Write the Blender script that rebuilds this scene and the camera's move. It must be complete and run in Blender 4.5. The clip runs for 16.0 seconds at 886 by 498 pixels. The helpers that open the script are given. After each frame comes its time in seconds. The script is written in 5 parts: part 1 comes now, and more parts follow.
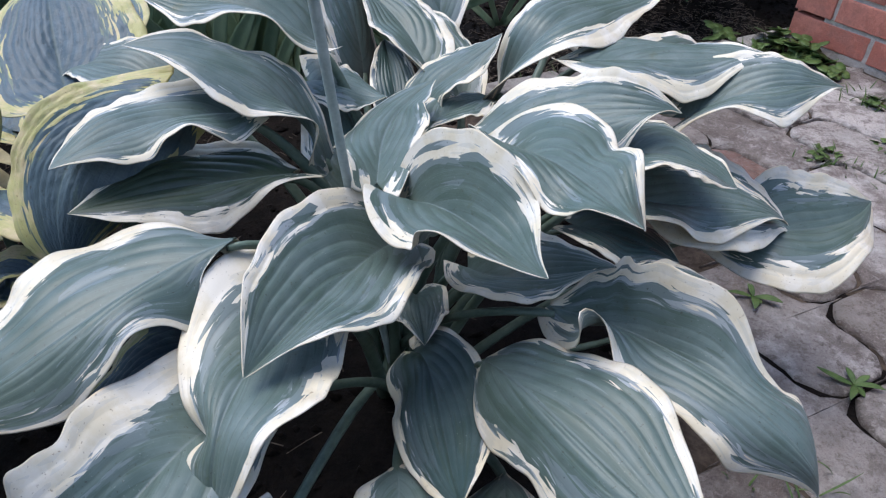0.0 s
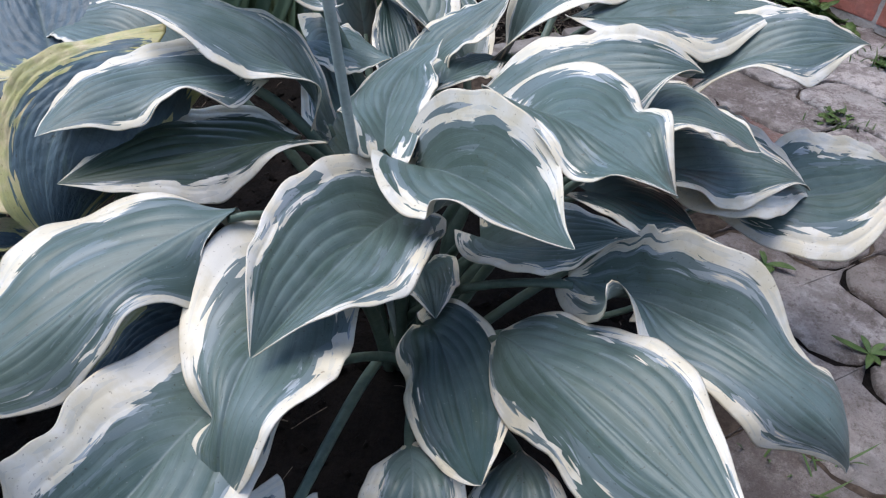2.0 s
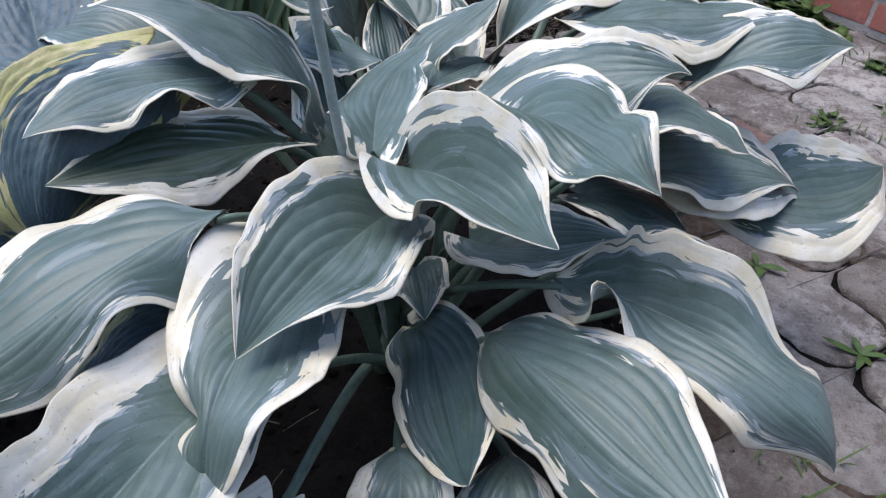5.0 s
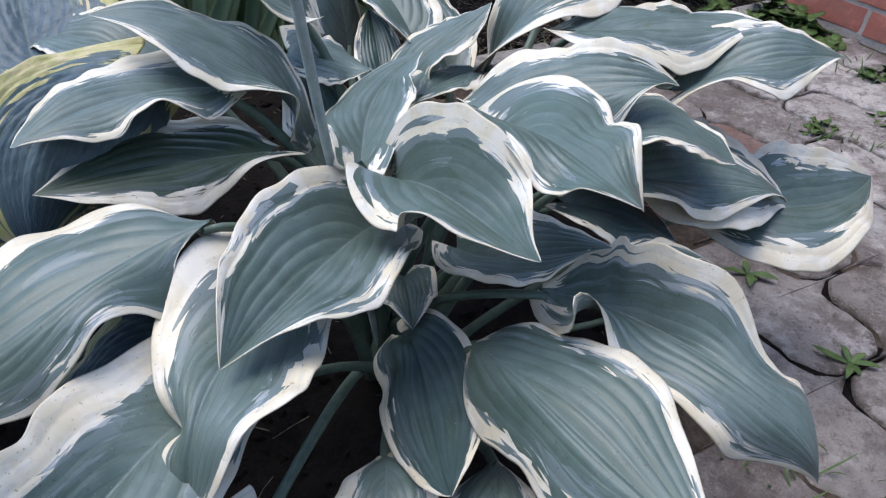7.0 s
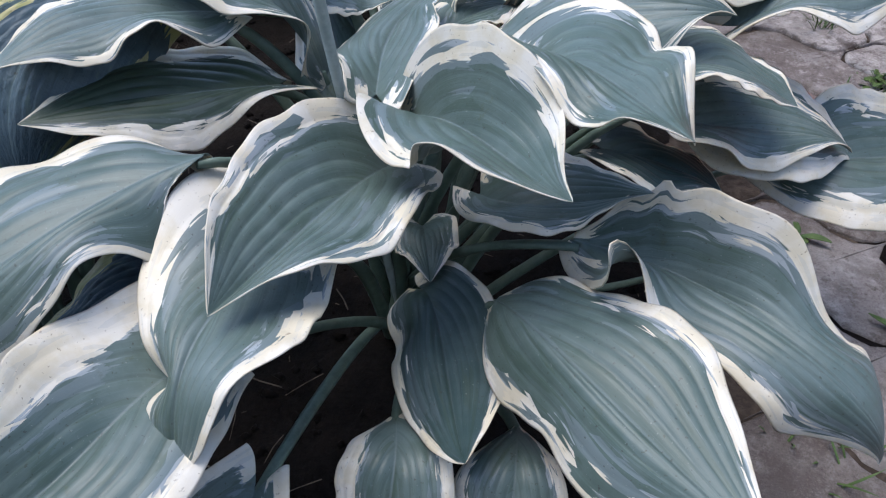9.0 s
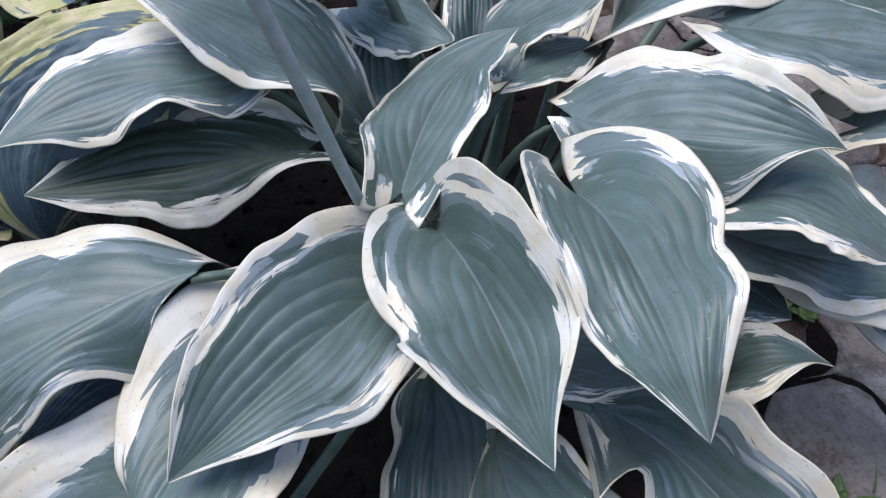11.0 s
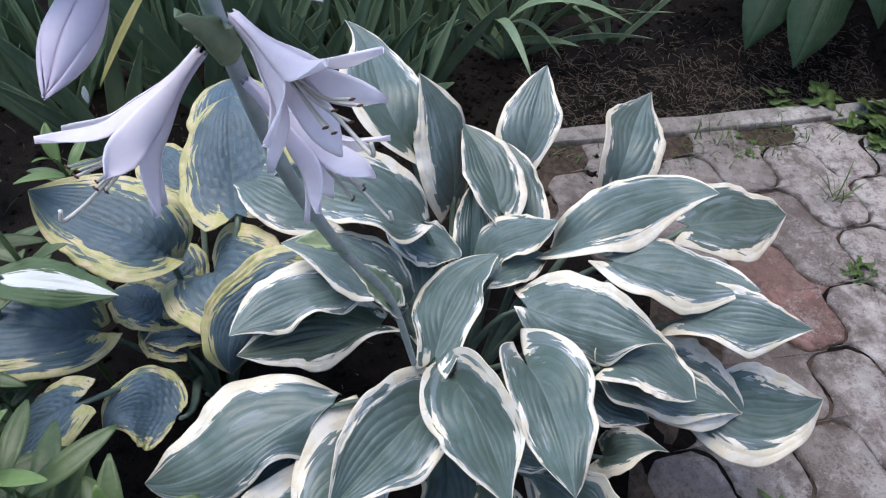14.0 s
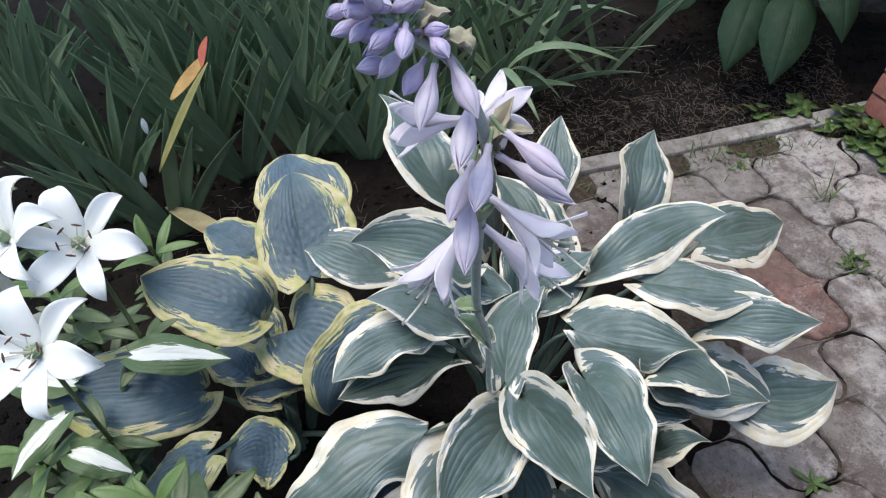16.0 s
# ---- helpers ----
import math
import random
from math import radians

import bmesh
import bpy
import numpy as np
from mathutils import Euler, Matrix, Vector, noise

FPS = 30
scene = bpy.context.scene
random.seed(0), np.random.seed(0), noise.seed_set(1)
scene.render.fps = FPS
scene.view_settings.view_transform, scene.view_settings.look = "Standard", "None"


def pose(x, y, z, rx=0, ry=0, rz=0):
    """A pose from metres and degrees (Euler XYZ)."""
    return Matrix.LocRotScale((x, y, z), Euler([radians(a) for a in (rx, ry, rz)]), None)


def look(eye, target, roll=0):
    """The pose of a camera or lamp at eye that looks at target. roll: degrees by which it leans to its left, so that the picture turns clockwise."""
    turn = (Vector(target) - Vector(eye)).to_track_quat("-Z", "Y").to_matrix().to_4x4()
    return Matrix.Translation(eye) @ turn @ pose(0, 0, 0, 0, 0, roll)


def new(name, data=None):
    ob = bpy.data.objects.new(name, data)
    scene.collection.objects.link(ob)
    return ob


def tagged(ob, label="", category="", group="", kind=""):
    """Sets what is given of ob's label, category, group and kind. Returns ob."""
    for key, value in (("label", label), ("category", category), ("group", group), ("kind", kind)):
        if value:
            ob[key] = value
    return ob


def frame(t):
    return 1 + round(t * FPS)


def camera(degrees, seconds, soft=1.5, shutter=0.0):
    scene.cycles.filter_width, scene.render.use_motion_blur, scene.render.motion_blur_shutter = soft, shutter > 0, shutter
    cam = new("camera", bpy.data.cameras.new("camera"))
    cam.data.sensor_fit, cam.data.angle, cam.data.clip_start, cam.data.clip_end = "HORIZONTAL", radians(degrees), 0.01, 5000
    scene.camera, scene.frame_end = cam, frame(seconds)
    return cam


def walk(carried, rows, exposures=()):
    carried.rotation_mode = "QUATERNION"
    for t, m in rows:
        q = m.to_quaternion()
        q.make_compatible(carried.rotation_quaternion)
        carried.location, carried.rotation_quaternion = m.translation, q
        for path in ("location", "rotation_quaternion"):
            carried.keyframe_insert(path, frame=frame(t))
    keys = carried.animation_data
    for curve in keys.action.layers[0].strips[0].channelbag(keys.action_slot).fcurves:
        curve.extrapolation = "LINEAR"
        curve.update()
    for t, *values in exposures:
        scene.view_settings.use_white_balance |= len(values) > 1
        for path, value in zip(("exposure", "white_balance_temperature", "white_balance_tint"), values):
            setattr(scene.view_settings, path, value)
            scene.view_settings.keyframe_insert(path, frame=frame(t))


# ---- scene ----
cam = camera(66.3, 16.0, soft=1.2)
PATH = [
    (0, (0.0, 0.0, 0.779), (0.0, 1.544, -0.492), 0.8),
    (0.5, (-0.004, 0.004, 0.777), (0.004, 1.533, -0.513), 1.3),
    (1, (-0.006, 0.009, 0.773), (0.002, 1.509, -0.549), 1.2),
    (1.5, (-0.02, 0.018, 0.762), (0.006, 1.497, -0.583), 1.8),
    (2, (-0.017, 0.026, 0.759), (0.001, 1.509, -0.584), 0.8),
    (2.5, (-0.009, 0.026, 0.757), (0.048, 1.51, -0.583), 1.9),
    (3, (-0.008, 0.022, 0.76), (0.033, 1.512, -0.574), 1.4),
    (3.5, (-0.011, 0.025, 0.756), (0.022, 1.515, -0.578), 1.0),
    (4, (-0.012, 0.027, 0.75), (0.015, 1.492, -0.611), 1.2),
    (4.2, (-0.013, 0.024, 0.753), (0.009, 1.506, -0.59), 0.9),
    (6.3, (0.002, 0.023, 0.764), (0.036, 1.521, -0.561), 1.2),
    (6.5, (0.002, 0.022, 0.769), (0.045, 1.53, -0.544), 1.6),
    (7, (0.003, 0.025, 0.765), (0.03, 1.521, -0.561), 1.1),
    (7.5, (0.003, 0.025, 0.758), (0.012, 1.514, -0.578), 0.9),
    (8, (0.011, 0.044, 0.732), (0.025, 1.505, -0.632), 0.8),
    (8.2, (0.012, 0.049, 0.712), (0.003, 1.499, -0.665), 0.5),
    (10.3, (0.037, 0.12, 0.712), (-0.115, 1.432, -0.79), -1.0),
    (10.5, (0.05, 0.184, 0.71), (-0.196, 1.427, -0.837), -1.0),
    (11, (0.049, 0.249, 0.804), (-0.237, 1.364, -0.832), -0.7),
    (11.5, (0.058, 0.241, 0.942), (-0.138, 1.315, -0.734), 3.0),
    (12, (0.056, 0.216, 1.033), (-0.107, 1.281, -0.653), 4.7),
    (12.5, (0.053, 0.168, 1.104), (-0.118, 1.238, -0.577), 4.3),
    (13, (0.04, 0.148, 1.18), (-0.167, 1.237, -0.485), 3.7),
    (13.5, (0.026, 0.129, 1.26), (-0.217, 1.27, -0.365), 4.1),
    (14, (0.018, 0.091, 1.28), (-0.199, 1.303, -0.296), 4.5),
    (14.1, (0.02, 0.076, 1.286), (-0.179, 1.304, -0.28), 3.3),
    (14.5, (-0.032, 0.023, 1.317), (-0.161, 1.187, -0.304), -3.0),
    (15, (-0.042, -0.017, 1.387), (-0.171, 1.198, -0.197), -2.0),
    (15.5, (-0.05, -0.016, 1.416), (-0.183, 1.234, -0.14), 0.5),
    (16, (-0.076, -0.011, 1.434), (-0.284, 1.26, -0.096), -1.0),
]
EXPOSURES = [(0.0, 1.22, 6230, 12), (8.2, 1.22, 6230, 12), (11.0, 1.16, 6150, 13), (12.0, 1.15, 6180, 13), (14.0, 1.23, 6310, 12), (16.0, 1.19, 6620, 7)]
walk(cam, [(t, look(eye, target, roll)) for t, eye, target, roll in PATH], EXPOSURES)

# ---- light: open shade in the evening, soft sky and a weak veiled sun ----
SUN_EL, SUN_AZ = 74.0, 285.0
world = bpy.data.worlds.new("sky")
scene.world = world
world.use_nodes = True
wn, wl_ = world.node_tree.nodes, world.node_tree.links
sky = wn.new("ShaderNodeTexSky")
sky.sky_type = "NISHITA"
sky.sun_disc = False
sky.sun_elevation, sky.sun_rotation = radians(SUN_EL), radians(SUN_AZ)
wl_.new(sky.outputs[0], wn["Background"].inputs[0])
wn["Background"].inputs[1].default_value = 0.13
sun = new("sun", bpy.data.lights.new("sun", "SUN"))
sun.data.energy, sun.data.angle, sun.data.color = 1.25, radians(40), (1.0, 0.95, 0.88)
az = radians(SUN_AZ)
sun.matrix_world = look((0, 0, 0), (-math.sin(az) * math.cos(radians(SUN_EL)), -math.cos(az) * math.cos(radians(SUN_EL)), -math.sin(radians(SUN_EL))))


# ---- materials ----
class Nodes:
    """A small shorthand for node materials."""

    def __init__(self, name):
        self.mat = bpy.data.materials.new(name)
        self.mat.use_nodes = True
        self.t = self.mat.node_tree
        self.bsdf = self.t.nodes["Principled BSDF"]

    def put(self, socket, value):
        if isinstance(value, bpy.types.NodeSocket):
            self.t.links.new(value, socket)
        elif isinstance(value, (tuple, list)) and len(value) == 3 and socket.type == "RGBA":
            socket.default_value = (*value, 1)
        else:
            socket.default_value = value

    def node(self, kind, out=0, props=(), **inputs):
        n = self.t.nodes.new("ShaderNode" + kind)
        for key, value in props:
            if key == "operation":
                n.operation = value
            elif key == "interpolation_type":
                n.interpolation_type = value
            else:
                n.uv_map = value
        for key, value in inputs.items():
            self.put(n.inputs[int(key[1:])] if key[1:].isdigit() else n.inputs[key], value)
        return n.outputs[out]

    def math(self, op, a, b=0.0, c=0.0):
        return self.node("Math", 0, (("operation", op),), _0=a, _1=b, _2=c)

    def noise(self, vec, scale, detail=3.0, rough=0.55):
        return self.node("TexNoise", 0, (), Vector=vec, Scale=scale, Detail=detail, Roughness=rough)

    def ramp(self, value, lo, hi):
        return self.node("MapRange", 0, (("interpolation_type", "SMOOTHSTEP"),), _0=value, _1=lo, _2=hi, _3=0.0, _4=1.0)

    def mix(self, f, a, b, blend="MIX"):
        n = self.t.nodes.new("ShaderNodeMix")
        n.data_type, n.blend_type = "RGBA", blend
        self.put(n.inputs[0], f), self.put(n.inputs[6], a), self.put(n.inputs[7], b)
        return n.outputs[2]

    def xyz(self, x, y, z):
        return self.node("CombineXYZ", 0, (), _0=x, _1=y, _2=z)

    def uv(self, layer="UVMap"):
        s = self.t.nodes.new("ShaderNodeSeparateXYZ")
        self.t.links.new(self.node("UVMap", 0, (("uv_map", layer),)), s.inputs[0])
        return s.outputs[0], s.outputs[1]

    def random(self):
        return self.node("ObjectInfo", "Random")

    def here(self):
        return self.node("TexCoord", "Object")

    def place(self):
        return self.node("NewGeometry", "Position")

    def done(self, colour, rough=0.6, height=None, strength=0.3, distance=0.01, spec=0.4):
        self.put(self.bsdf.inputs["Base Color"], colour)
        self.put(self.bsdf.inputs["Roughness"], rough)
        self.bsdf.inputs["Specular IOR Level"].default_value = spec
        if height is not None:
            self.put(self.bsdf.inputs["Normal"], self.node("Bump", 0, (), Strength=strength, Distance=distance, Height=height))
        return self.mat


def hosta_material(name, heart, heart2, deep, mid, pale, edge, edge2, start, pucker, jag=0.23, rough=0.40, wander=0.34, tones=1.0, relief=0.0012, spec=0.45):
    """A variegated blade: heart colour with deeper tongues, two half-tones in strips along the veins, then a jagged margin."""
    m = Nodes(name)
    u, v = m.uv()
    rim_at, lane = m.uv("Edge")
    r = m.random()
    across = m.math("ABSOLUTE", m.math("SUBTRACT", m.math("MULTIPLY", u, 2.0), 1.0))
    seed = m.math("MULTIPLY", r, 60.0)

    def lane_at(a, b, shift):
        return m.xyz(m.math("MULTIPLY", lane, a), m.math("MULTIPLY", v, b), m.math("ADD", seed, shift))

    def streaks(a, b, shift, detail=2.0):
        return m.math("SUBTRACT", m.noise(lane_at(a, b, shift), 1.0, detail), 0.5)

    def strips(a, b, shift):
        """Narrow cells along the veins, each with a chance value round 0."""
        s = m.t.nodes.new("ShaderNodeSeparateColor")
        m.t.links.new(m.node("TexVoronoi", "Color", (), Vector=lane_at(a, b, shift), Scale=1.0, Randomness=1.0), s.inputs[0])
        return m.math("SUBTRACT", s.outputs[0], 0.5)

    coarse, small, hair = strips(1.7, 7.0, 0.0), strips(4.5, 15.0, 7.0), streaks(14.0, 9.0, 4.0)
    broad = streaks(0.9, 3.0, 9.0, 1.5)
    shift = m.math("ADD", m.math("MULTIPLY", coarse, jag), m.math("MULTIPLY", small, 0.4 * jag))
    shift = m.math("ADD", shift, m.math("MULTIPLY", hair, 0.05))
    shift = m.math("ADD", shift, m.math("MULTIPLY", broad, wander))
    shift = m.math("MULTIPLY", shift, m.math("SUBTRACT", 1.0, m.math("MULTIPLY", m.ramp(rim_at, 0.90, 1.0), 0.6)))
    d = m.math("ADD", rim_at, shift)
    margin = m.ramp(d, start, start + 0.012)
    half_1 = m.ramp(m.math("ADD", m.math("ADD", d, m.math("MULTIPLY", strips(1.3, 4.2, 31.0), 0.62)), m.math("MULTIPLY", streaks(0.8, 2.2, 33.0), 0.9)), start - 0.03, start + 0.0)
    half_2 = m.ramp(m.math("ADD", d, m.math("MULTIPLY", strips(2.6, 7.0, 47.0), 0.26)), start + 0.02, start + 0.04)
    tongue = m.ramp(m.math("ADD", streaks(1.0, 2.0, 71.0), m.math("MULTIPLY", strips(1.5, 4.0, 73.0), 0.25)), 0.12, 0.14)
    mottle = m.noise(m.place(), 34.0, 5.0, 0.6)
    base = m.mix(m.ramp(mottle, 0.36, 0.66), heart, heart2)
    base = m.mix(m.math("MULTIPLY", r, 0.45), base, deep)
    base = m.mix(m.math("MULTIPLY", tongue, 0.5 * tones), base, deep)
    base = m.mix(m.math("MULTIPLY", m.ramp(hair, 0.0, 0.2), 0.12), base, tuple(c * 1.8 for c in heart2))
    base = m.mix(m.math("MULTIPLY", half_1, 0.75 * tones), base, mid)
    base = m.mix(m.math("MULTIPLY", half_2, 0.80 * tones), base, pale)
    fade = m.math("SUBTRACT", 1.0, m.ramp(v, 0.45, 0.98))
    vein = m.ramp(m.math("ABSOLUTE", m.math("COSINE", m.math("MULTIPLY", lane, math.pi))), 0.93, 1.0)
    base = m.mix(m.math("MULTIPLY", m.math("MULTIPLY", vein, fade), 0.26), base, tuple(c * 0.5 for c in heart))
    midrib = m.ramp(across, 0.035, 0.010)
    base = m.mix(m.math("MULTIPLY", m.math("MULTIPLY", midrib, fade), 0.35), base, mid)
    specks = m.ramp(m.noise(m.place(), 330.0, 2.0), 0.67, 0.72)
    base = m.mix(m.math("MULTIPLY", specks, 0.55), base, (0.035, 0.030, 0.018))
    dust = m.ramp(m.noise(m.place(), 480.0, 2.0), 0.70, 0.76)
    base = m.mix(m.math("MULTIPLY", dust, 0.35), base, (0.40, 0.42, 0.40))
    bruise = m.ramp(m.noise(m.place(), 26.0, 6.0, 0.7), 0.62, 0.72)
    base = m.mix(m.math("MULTIPLY", bruise, 0.45), base, (0.075, 0.085, 0.030))
    rim = m.mix(m.ramp(mottle, 0.4, 0.65), edge, edge2)
    rim = m.mix(m.math("MULTIPLY", m.ramp(small, 0.30, 0.34), 0.22), rim, pale)
    dirt = m.math("MULTIPLY", m.ramp(m.noise(m.place(), 60.0, 5.0), 0.60, 0.8), 0.30)
    rim = m.mix(dirt, rim, (0.34, 0.27, 0.16))
    rim = m.mix(m.math("MULTIPLY", specks, 0.5), rim, (0.16, 0.10, 0.05))
    rim = m.mix(m.math("MULTIPLY", m.ramp(across, 0.975, 0.995), 0.30), rim, (0.42, 0.33, 0.20))
    quilt = m.noise(lane_at(2.0, 40.0, 0.0), 1.0, 2.0)
    height = m.math("ADD", m.math("MULTIPLY", hair, 0.25), m.math("MULTIPLY", quilt, pucker))
    return m.done(m.mix(margin, base, rim), m.math("ADD", m.math("MULTIPLY", mottle, 0.25), rough - 0.10), height, 0.4, relief, spec)


CREAM, CREAM_2 = (0.68, 0.61, 0.46), (0.76, 0.715, 0.62)
MAIN_LEAF = hosta_material("leaf_green_cream", (0.090, 0.130, 0.117), (0.128, 0.172, 0.163), (0.056, 0.090, 0.066), (0.172, 0.215, 0.222), (0.37, 0.405, 0.42), CREAM, CREAM_2, 0.84, 0.30)
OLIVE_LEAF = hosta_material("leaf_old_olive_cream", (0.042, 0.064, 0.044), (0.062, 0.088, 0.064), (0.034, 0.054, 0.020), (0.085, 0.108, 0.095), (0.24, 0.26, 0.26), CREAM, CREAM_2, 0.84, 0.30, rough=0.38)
# bloomless copy of the main leaf, darkened for the shade low in the plant
SHADED_LEAF = hosta_material("leaf_bloomless_shaded_cream", (0.034, 0.062, 0.062), (0.050, 0.082, 0.084), (0.030, 0.054, 0.040), (0.075, 0.105, 0.115), (0.22, 0.25, 0.27), CREAM, CREAM_2, 0.84, 0.30, rough=0.36)
BRACT_LEAF = hosta_material("bract_leaf_pale_green", (0.13, 0.19, 0.12), (0.18, 0.24, 0.15), (0.10, 0.16, 0.09), (0.20, 0.26, 0.20), (0.36, 0.40, 0.36), CREAM, CREAM_2, 0.90, 0.30)
BLUE_LEAF = hosta_material("leaf_blue_yellow", (0.060, 0.098, 0.128), (0.094, 0.142, 0.180), (0.054, 0.086, 0.088), (0.10, 0.15, 0.13), (0.20, 0.25, 0.15), (0.42, 0.40, 0.16), (0.58, 0.48, 0.28), 0.75, 1.0, 0.31, 0.48, 0.30, 0.7, 0.0030)
GREEN_LEAF = hosta_material("leaf_plain_green", (0.013, 0.034, 0.016), (0.022, 0.048, 0.024), (0.012, 0.028, 0.014), (0.02, 0.045, 0.02), (0.04, 0.07, 0.04), (0.04, 0.07, 0.05), (0.04, 0.07, 0.05), 2.9, 0.3, rough=0.62, spec=0.2)


def splashed_leaf():
    """Green blade with a white brush stroke along its middle."""
    m = Nodes("leaf_white_centre")
    u, v = m.uv()
    across = m.math("ABSOLUTE", m.math("SUBTRACT", m.math("MULTIPLY", u, 2.0), 1.0))
    fine = m.noise(m.xyz(m.math("MULTIPLY", u, 40.0), m.math("MULTIPLY", v, 5.0), m.math("MULTIPLY", m.random(), 40.0)), 1.0, 2.0)
    d = m.math("ADD", across, m.math("MULTIPLY", m.math("SUBTRACT", fine, 0.5), 0.5))
    mottle = m.noise(m.place(), 40.0, 4.0)
    green = m.mix(mottle, (0.060, 0.105, 0.035), (0.095, 0.145, 0.055))
    return m.done(m.mix(m.ramp(d, 0.34, 0.38), (0.78, 0.77, 0.68), green), 0.5, fine, 0.25, 0.002)


SPLASH_LEAF = splashed_leaf()


def plain(name, a, b, scale, rough=0.6, bump=0.3, distance=0.003, spec=0.4, stretch=None, detail=4.0, glow_through=0.0):
    m = Nodes(name)
    if glow_through:
        m.bsdf.inputs["Subsurface Weight"].default_value = glow_through
        m.bsdf.inputs["Subsurface Scale"].default_value = 0.004
        m.bsdf.inputs["Subsurface Radius"].default_value = (1.0, 0.9, 0.95)
    where = m.place()
    if stretch:
        where = m.node("Mapping", 0, (), Vector=where, Scale=stretch)
    n = m.noise(where, scale, detail)
    n2 = m.noise(where, scale * 5.3, 3.0)
    f = m.math("ADD", m.math("MULTIPLY", n, 0.75), m.math("MULTIPLY", n2, 0.25))
    shade = m.mix(m.math("MULTIPLY", m.random(), 0.35), m.mix(m.ramp(f, 0.33, 0.68), a, b), tuple(0.5 * (p + q) * 0.75 for p, q in zip(a, b)))
    return m.done(shade, rough, f, bump, distance, spec)


PETIOLE = plain("petiole_green", (0.085, 0.125, 0.095), (0.14, 0.19, 0.145), 60, 0.45)
STALK = plain("stalk_grey_green", (0.30, 0.36, 0.34), (0.46, 0.52, 0.50), 70, 0.5)
BRACT = plain("bract_green", (0.17, 0.25, 0.14), (0.30, 0.36, 0.20), 60, 0.5)
DRY_BRACT = plain("bract_dry", (0.33, 0.30, 0.20), (0.45, 0.40, 0.30), 60, 0.6)
LILAC = plain("lilac_petal", (0.86, 0.72, 0.83), (0.93, 0.82, 0.89), 55, 0.5, 0.15, 0.001, glow_through=0.5)
LILAC_BUD = plain("lilac_bud", (0.72, 0.58, 0.74), (0.86, 0.74, 0.84), 50, 0.5, 0.15, 0.001, glow_through=0.4)
LILAC_TIP = plain("violet_bud", (0.45, 0.37, 0.60), (0.64, 0.55, 0.73), 70, 0.5, 0.15, 0.001, glow_through=0.3)
STAMEN = plain("stamen_pale", (0.62, 0.58, 0.45), (0.75, 0.72, 0.66), 80, 0.5)
ANTHER = plain("anther_dark", (0.06, 0.03, 0.02), (0.16, 0.06, 0.03), 200, 0.7)
WHITE_PETAL = plain("white_petal", (0.92, 0.915, 0.87), (0.95, 0.945, 0.92), 30, 0.5, 0.2, 0.002, glow_through=0.4)
LILY_LEAF = plain("lily_leaf", (0.050, 0.082, 0.026), (0.095, 0.135, 0.050), 30, 0.42, 0.25, 0.002)
LILY_LEAF_YOUNG = plain("lily_leaf_young", (0.085, 0.150, 0.040), (0.130, 0.200, 0.060), 30, 0.45)
IRIS_LEAF = plain("iris_leaf", (0.110, 0.172, 0.092), (0.200, 0.265, 0.150), 22, 0.45, 0.3, 0.002, stretch=(1, 1, 0.3))
IRIS_DRY = plain("iris_leaf_withered", (0.26, 0.13, 0.03), (0.42, 0.26, 0.07), 25, 0.6)
IRIS_OLIVE = plain("iris_leaf_yellowing", (0.16, 0.17, 0.05), (0.26, 0.22, 0.07), 25, 0.55)
IRIS_TIP = plain("iris_leaf_red_tip", (0.30, 0.05, 0.03), (0.40, 0.10, 0.04), 30, 0.6)
STRAW = plain("dry_straw", (0.040, 0.030, 0.022), (0.20, 0.155, 0.115), 60, 0.8)
DRY_LEAF = plain("dry_leaf", (0.22, 0.18, 0.09), (0.34, 0.29, 0.16), 30, 0.7)
WEED = plain("weed_green", (0.046, 0.090, 0.021), (0.105, 0.160, 0.048), 60, 0.55)
PALE_SCRAP = plain("pale_scrap", (0.30, 0.35, 0.37), (0.42, 0.47, 0.48), 60, 0.6)


def soil_material():
    m = Nodes("soil")
    p = m.place()
    big, mid, small = m.noise(p, 2.2, 4.0), m.noise(p, 24.0, 6.0, 0.65), m.noise(p, 150.0, 4.0, 0.7)
    f = m.math("ADD", m.math("MULTIPLY", mid, 0.6), m.math("MULTIPLY", small, 0.4))
    c = m.mix(m.ramp(f, 0.35, 0.68), (0.0025, 0.002, 0.0016), (0.015, 0.011, 0.009))
    c = m.mix(m.math("MULTIPLY", m.ramp(big, 0.45, 0.7), 0.4), c, (0.030, 0.023, 0.018))
    return m.done(c, 0.95, f, 1.0, 0.02, 0.15)


